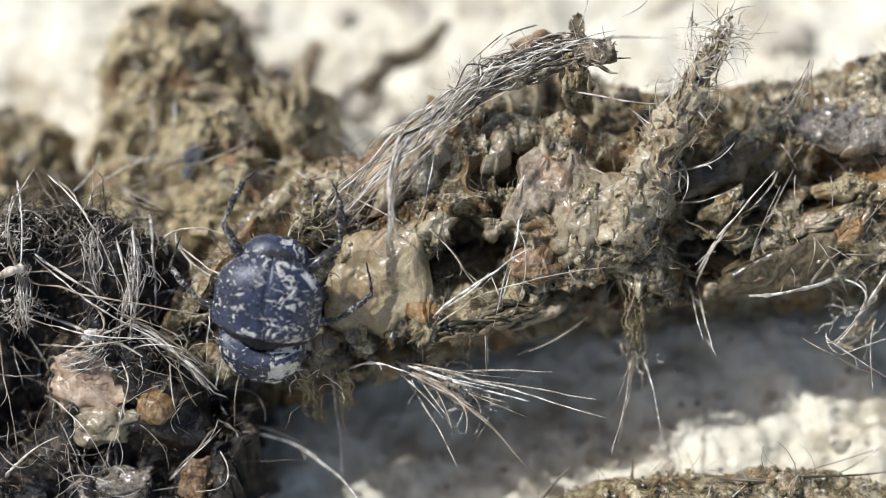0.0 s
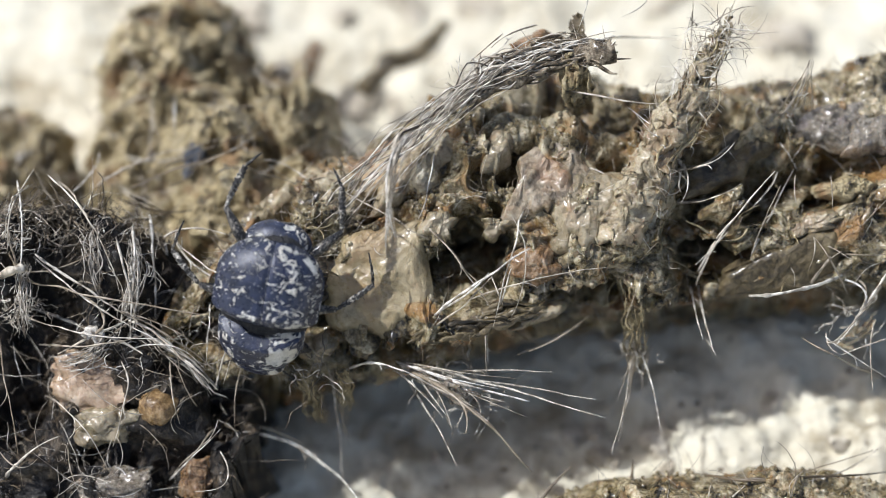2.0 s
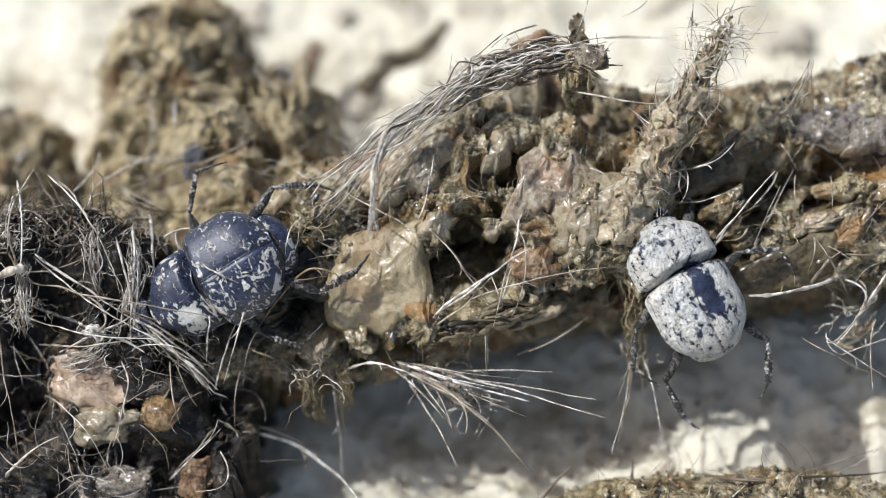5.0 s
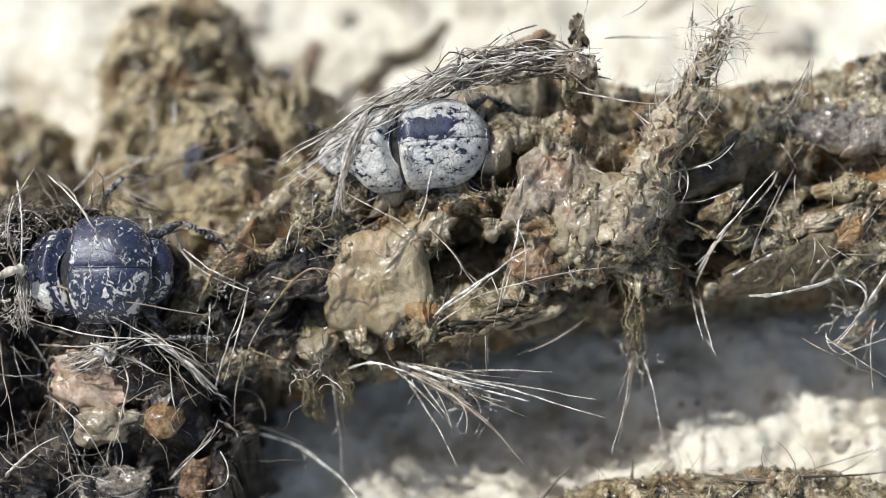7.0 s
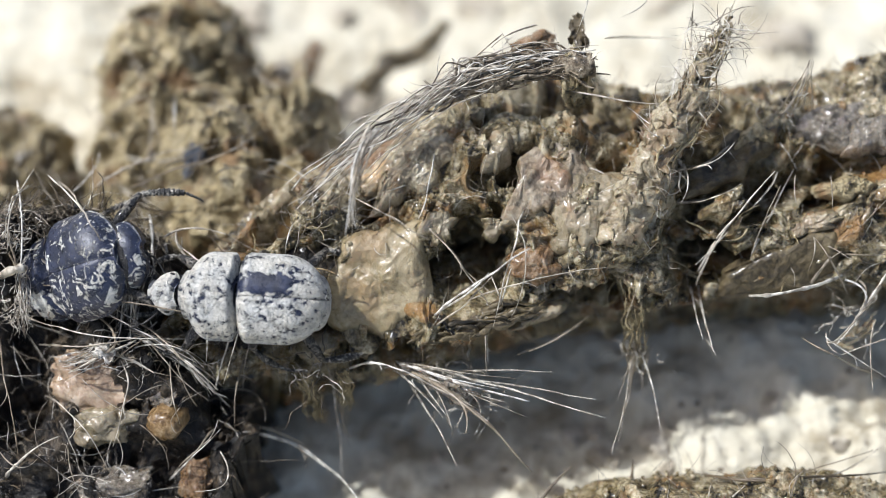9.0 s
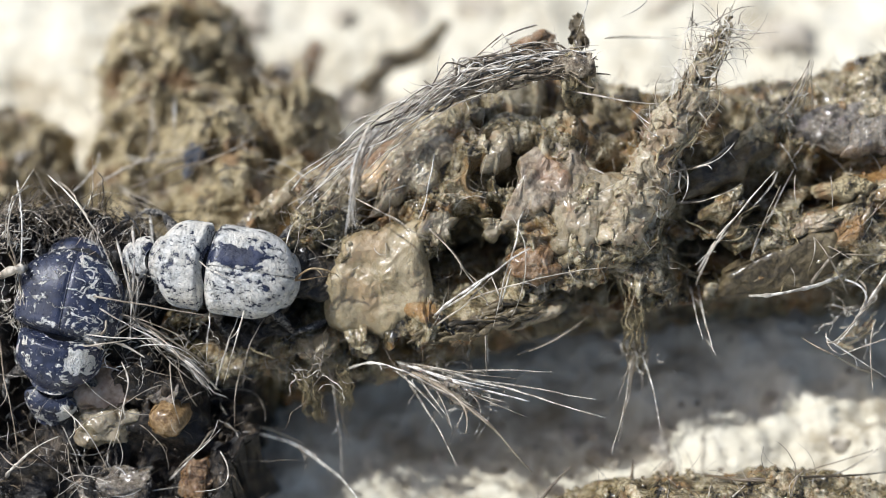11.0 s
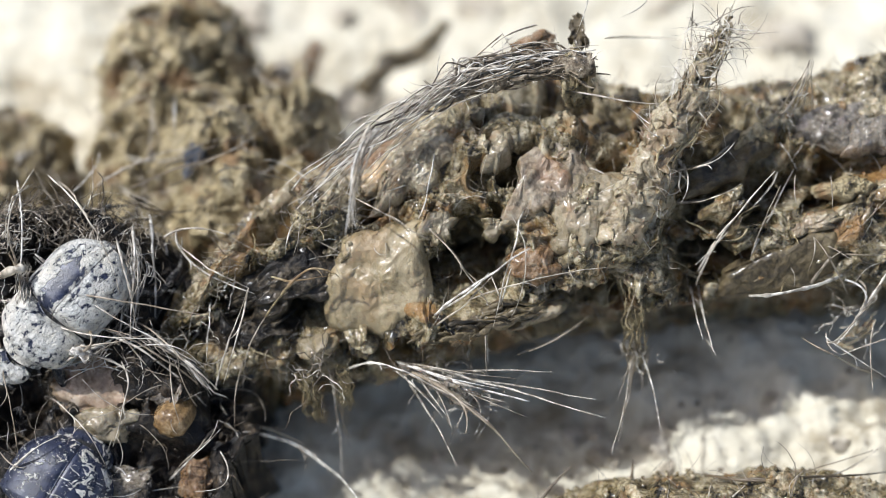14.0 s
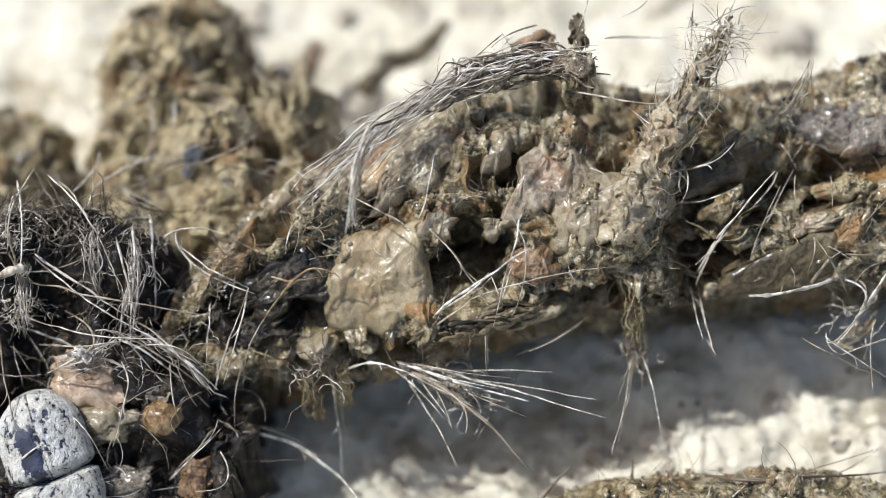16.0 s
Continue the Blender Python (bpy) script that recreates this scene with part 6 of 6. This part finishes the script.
def motions():
    walk(first, [
        (0, crawl(-13.12, -10.76, 15.27, 260, 24, 26, 0)),
        (0.5, crawl(-13.44, -10.41, 15.57, 260, 24, 26, 0)),
        (1, crawl(-13.36, -10.36, 15.64, 260, 24, 26, 0)),
        (1.5, crawl(-13.11, -10.24, 15.77, 259, 23, 26, 0)),
        (2, crawl(-13.14, -9.99, 15.98, 258, 21, 26, 0)),
        (2.5, crawl(-13.72, -9.88, 15.96, 254, 18, 26, 0)),
        (3, crawl(-14.35, -9.41, 16.14, 247, 14, 26, 0)),
        (3.5, crawl(-14.69, -8.72, 16.42, 238, 12, 26, 0)),
        (4, crawl(-14.83, -7.70, 16.80, 227, 10, 26, 0)),
        (4.2, crawl(-15.34, -7.51, 16.65, 224, 10, 26, 0)),
        (5.25, crawl(-18.11, -6.04, 15.03, 206, 14, 26, 0)),
        (6.3, crawl(-21.74, -5.41, 15.43, 188, 12, 26, 0)),
        (6.5, crawl(-25.62, -5.97, 15.07, 182, 12, 26, 0)),
        (7, crawl(-27.37, -5.34, 15.47, 180, 12, 26, 0)),
        (7.5, crawl(-28.40, -5.16, 15.58, 176, 28, 26, 0)),
        (8, crawl(-28.39, -4.77, 15.03, 187, 38, 26, 0)),
        (8.5, crawl(-28.06, -5.20, 14.76, 192, 40, 26, 0)),
        (9, crawl(-27.98, -5.20, 14.76, 193, 40, 26, 0)),
        (9.2, crawl(-27.93, -5.20, 14.76, 194, 40, 26, 0)),
        (10.2, crawl(-28.37, -8.04, 13.81, 228, 10, 26, 0)),
        (11.3, crawl(-27.87, -10.45, 12.31, 262, 5, 26, 0)),
        (11.5, crawl(-27.75, -11.37, 11.73, 261, 5, 26, 0)),
        (12, crawl(-27.79, -12.50, 11.03, 252, -6, 26, 0)),
        (12.5, crawl(-27.37, -13.71, 10.30, 230, -24, 26, 0)),
        (13, crawl(-26.95, -13.64, 10.34, 212, -34, 26, 0)),
        (13.5, crawl(-27.03, -16.68, 8.44, 216, -18, 26, 0)),
        (14, crawl(-29.78, -20.94, 5.81, 240, 0, 26, 0)),
        (14.5, crawl(-30.62, -22.36, 4.92, 240, 0, 26, 0)),
        (15, crawl(-31.45, -22.18, 5.03, 240, 0, 26, 0)),
        (15.5, crawl(-31.87, -24.12, 3.82, 240, 0, 26, 0)),
        (16, crawl(-33.54, -24.83, 3.38, 240, 0, 26, 0)),
    ])
    walk(second, [
        (0, crawl(32.15, -27.81, 2.99, 140, 0, 26, 0)),
        (1.5, crawl(32.85, -29.15, 2.98, 140, 0, 26, 0)),
        (2, crawl(30.94, -27.37, 3.00, 142, 0, 26, 0)),
        (2.5, crawl(23.06, -19.47, 7.14, 164, 0, 30, 0)),
        (2.7, crawl(22.60, -15.96, 9.39, 147, 0, 31, 0)),
        (2.8, crawl(21.77, -14.90, 10.05, 146, 0, 32, 0)),
        (2.9, crawl(21.02, -14.33, 10.40, 143, 0, 32, 0)),
        (3, crawl(21.02, -14.33, 10.40, 140, 0, 32, 0)),
        (3.2, crawl(21.52, -13.35, 11.01, 119, 0, 32, 0)),
        (3.4, crawl(22.42, -12.38, 10.91, 108, 0, 32, 0)),
        (3.6, crawl(22.59, -12.39, 10.90, 99, 0, 32, 0)),
        (3.8, crawl(22.59, -11.89, 11.22, 98, 0, 32, 0)),
        (4, crawl(22.05, -9.76, 12.54, 101, 0, 32, 0)),
        (4.2, crawl(22.05, -10.05, 12.37, 100, 0, 32, 0)),
        (5.2, crawl(15.56, -4.41, 17.91, 125, 0, 26, 0)),
        (6.3, crawl(7.96, 1.88, 20.36, 154, 0, 26, 0)),
        (6.5, crawl(5.79, 1.90, 20.32, 160, 0, 26, 0)),
        (6.7, crawl(2.46, 1.88, 20.36, 166, 0, 26, 0)),
        (6.9, crawl(-1.05, 3.43, 19.86, 174, 0, 26, 0)),
        (7.1, crawl(-4.75, 1.21, 20.00, 198, 0, 26, 0)),
        (7.3, crawl(-4.94, -2.05, 20.35, 213, 6, 26, 0)),
        (7.5, crawl(-7.23, -3.83, 19.77, 208, 10, 26, 0)),
        (7.7, crawl(-11.00, -6.55, 18.31, 218, 4, 26, 0)),
        (7.9, crawl(-12.15, -9.40, 16.55, 226, 0, 26, 0)),
        (8.1, crawl(-11.85, -9.65, 16.42, 226, 0, 26, 0)),
        (8.3, crawl(-12.39, -9.47, 16.48, 218, 0, 26, 0)),
        (8.5, crawl(-11.85, -9.15, 16.80, 201, 0, 26, 0)),
        (8.7, crawl(-13.85, -9.80, 15.99, 190, 0, 26, 0)),
        (8.9, crawl(-14.65, -8.39, 16.60, 177, 0, 26, 0)),
        (9.1, crawl(-15.71, -8.19, 16.25, 177, 0, 26, 0)),
        (9.2, crawl(-16.13, -8.56, 15.91, 181, 0, 26, 0)),
        (10.2, crawl(-17.21, -6.42, 15.65, 174, 0, 26, 0)),
        (11.3, crawl(-17.79, -5.23, 16.40, 171, 0, 26, 0)),
        (11.6, crawl(-19.81, -4.84, 16.41, 178, 0, 26, 0)),
        (11.9, crawl(-22.28, -4.28, 16.13, 183, 0, 26, 0)),
        (12.2, crawl(-24.45, -4.63, 15.91, 197, 0, 26, 0)),
        (12.5, crawl(-27.04, -5.90, 15.12, 199, 0, 26, 0)),
        (12.8, crawl(-27.54, -6.33, 14.85, 206, 0, 26, 0)),
        (13.1, crawl(-28.04, -6.68, 14.63, 212, 0, 26, 0)),
        (13.4, crawl(-28.87, -7.19, 14.34, 219, 0, 26, 0)),
        (13.7, crawl(-28.62, -7.90, 13.90, 225, 0, 26, 0)),
        (14, crawl(-28.75, -8.25, 13.68, 228, 0, 26, 0)),
        (14.3, crawl(-29.79, -8.68, 13.41, 230, 0, 26, 0)),
        (14.6, crawl(-32.08, -10.13, 12.51, 235, 0, 26, 0)),
        (14.9, crawl(-34.38, -10.30, 12.40, 228, 0, 26, 0)),
        (15.2, crawl(-33.54, -11.37, 11.73, 255, 0, 26, 0)),
        (15.6, crawl(-29.58, -13.68, 10.32, 282, 0, 26, 0)),
        (16, crawl(-28.53, -18.45, 7.33, 290, 0, 26, 0)),
    ])
    root = tuft_ob.location.copy()
    def swung(a, up=0.0, along=0.0):
        shift = Matrix.Translation(root + Vector((-along, -0.45 * along, -0.2 * along)) * MM)
        return shift @ Matrix.Rotation(radians(26), 4, "X") @ Matrix.Rotation(radians(a), 4, "Z") @ Matrix.Rotation(radians(up), 4, "X") @ Matrix.Rotation(radians(-26), 4, "X")
    walk(tuft_ob, [(0.0, swung(0)), (1.0, swung(-0.5)), (3.0, swung(-1)), (4.2, swung(-2, 0, 0.3)), (5.3, swung(-4, 0, 0.7)), (6.3, swung(-6, 0, 1.1)), (6.7, swung(-10, 4, 1.2)),
                   (7.0, swung(-12, 4, 1.3)), (7.5, swung(-8, 0, 1.4)), (8.0, swung(-6.5, 0, 1.5)), (12.0, swung(-6.5, 0, 1.5)), (16.0, swung(-6.5, 0, 1.5))])
    walk(web_ob, [(t, pose(x * MM, y * MM, z * MM)) for t, x, y, z in (
        (0.0, 0.1, -0.1, 0.0), (2.5, 0.1, 0.2, 0.1), (4.2, 0.0, 0.5, 0.2), (6.3, 0.9, -0.8, -0.2), (7.5, 1.1, -1.3, -0.4), (9.2, 0.9, -1.2, -0.4),
        (11.3, 0.2, 0.0, 0.0), (12.0, -0.1, 0.1, 0.0), (12.6, -0.9, -0.9, -0.4), (14.0, -0.8, -1.1, -0.5), (16.0, -0.6, -1.2, -0.5))])
    walk(husk_ob, [(0.0, pose(*[q * MM for q in (-21.07, -13.17, 9.30)])), (4.2, pose(*[q * MM for q in (-20.86, -13.39, 9.17)], 0, 0, 4)),
                   (7.0, pose(*[q * MM for q in (-20.65, -14.04, 8.79)], 0, 0, 10)), (9.2, pose(*[q * MM for q in (-20.39, -14.11, 8.75)], 0, 0, 10)), (12.0, pose(*[q * MM for q in (-19.96, -13.93, 9.04)], 0, 0, 14)),
                   (13.5, pose(*[q * MM for q in (-19.37, -14.04, 8.97)], 0, 0, 22)), (14.5, pose(*[q * MM for q in (-20.56, -13.86, 8.90)], 0, 0, 8)), (16.0, pose(*[q * MM for q in (-20.73, -13.86, 8.90)], 0, 0, 8))])
    steps(first_legs, first_head, lambda t: 1.0 if 2.4 < t < 8.0 or t > 11.0 else 0.25, 9.0, 16, 24, lambda t: float(np.interp(t, (0.0, 2.0, 3.5, 5.0, 6.4, 6.9, 7.3, 8.0, 8.5, 9.2, 11.3, 16.0), (38, 36, 14, 8, 8, 24, 40, 30, 14, 10, 10, 8))), lambda t: float(np.interp(t, (0, 2.5, 4.2, 6.5, 7.6, 16), (40, 38, 26, 34, 80, 82))))
    steps(second_legs, second_head, lambda t: 0.3 if 3.7 < t < 4.3 else 1.0, 10.0, 18, 16, lambda t: 4.0 + 3.0 * math.sin(t * 1.9) + 24.0 * math.exp(-((t - 6.95) / 0.4) ** 2), lambda t: float(np.interp(t, (0, 2.5, 3.0, 3.6, 4.4, 6.0, 9.0, 16), (70, 66, 58, 16, 18, 70, 78, 78))))


motions()
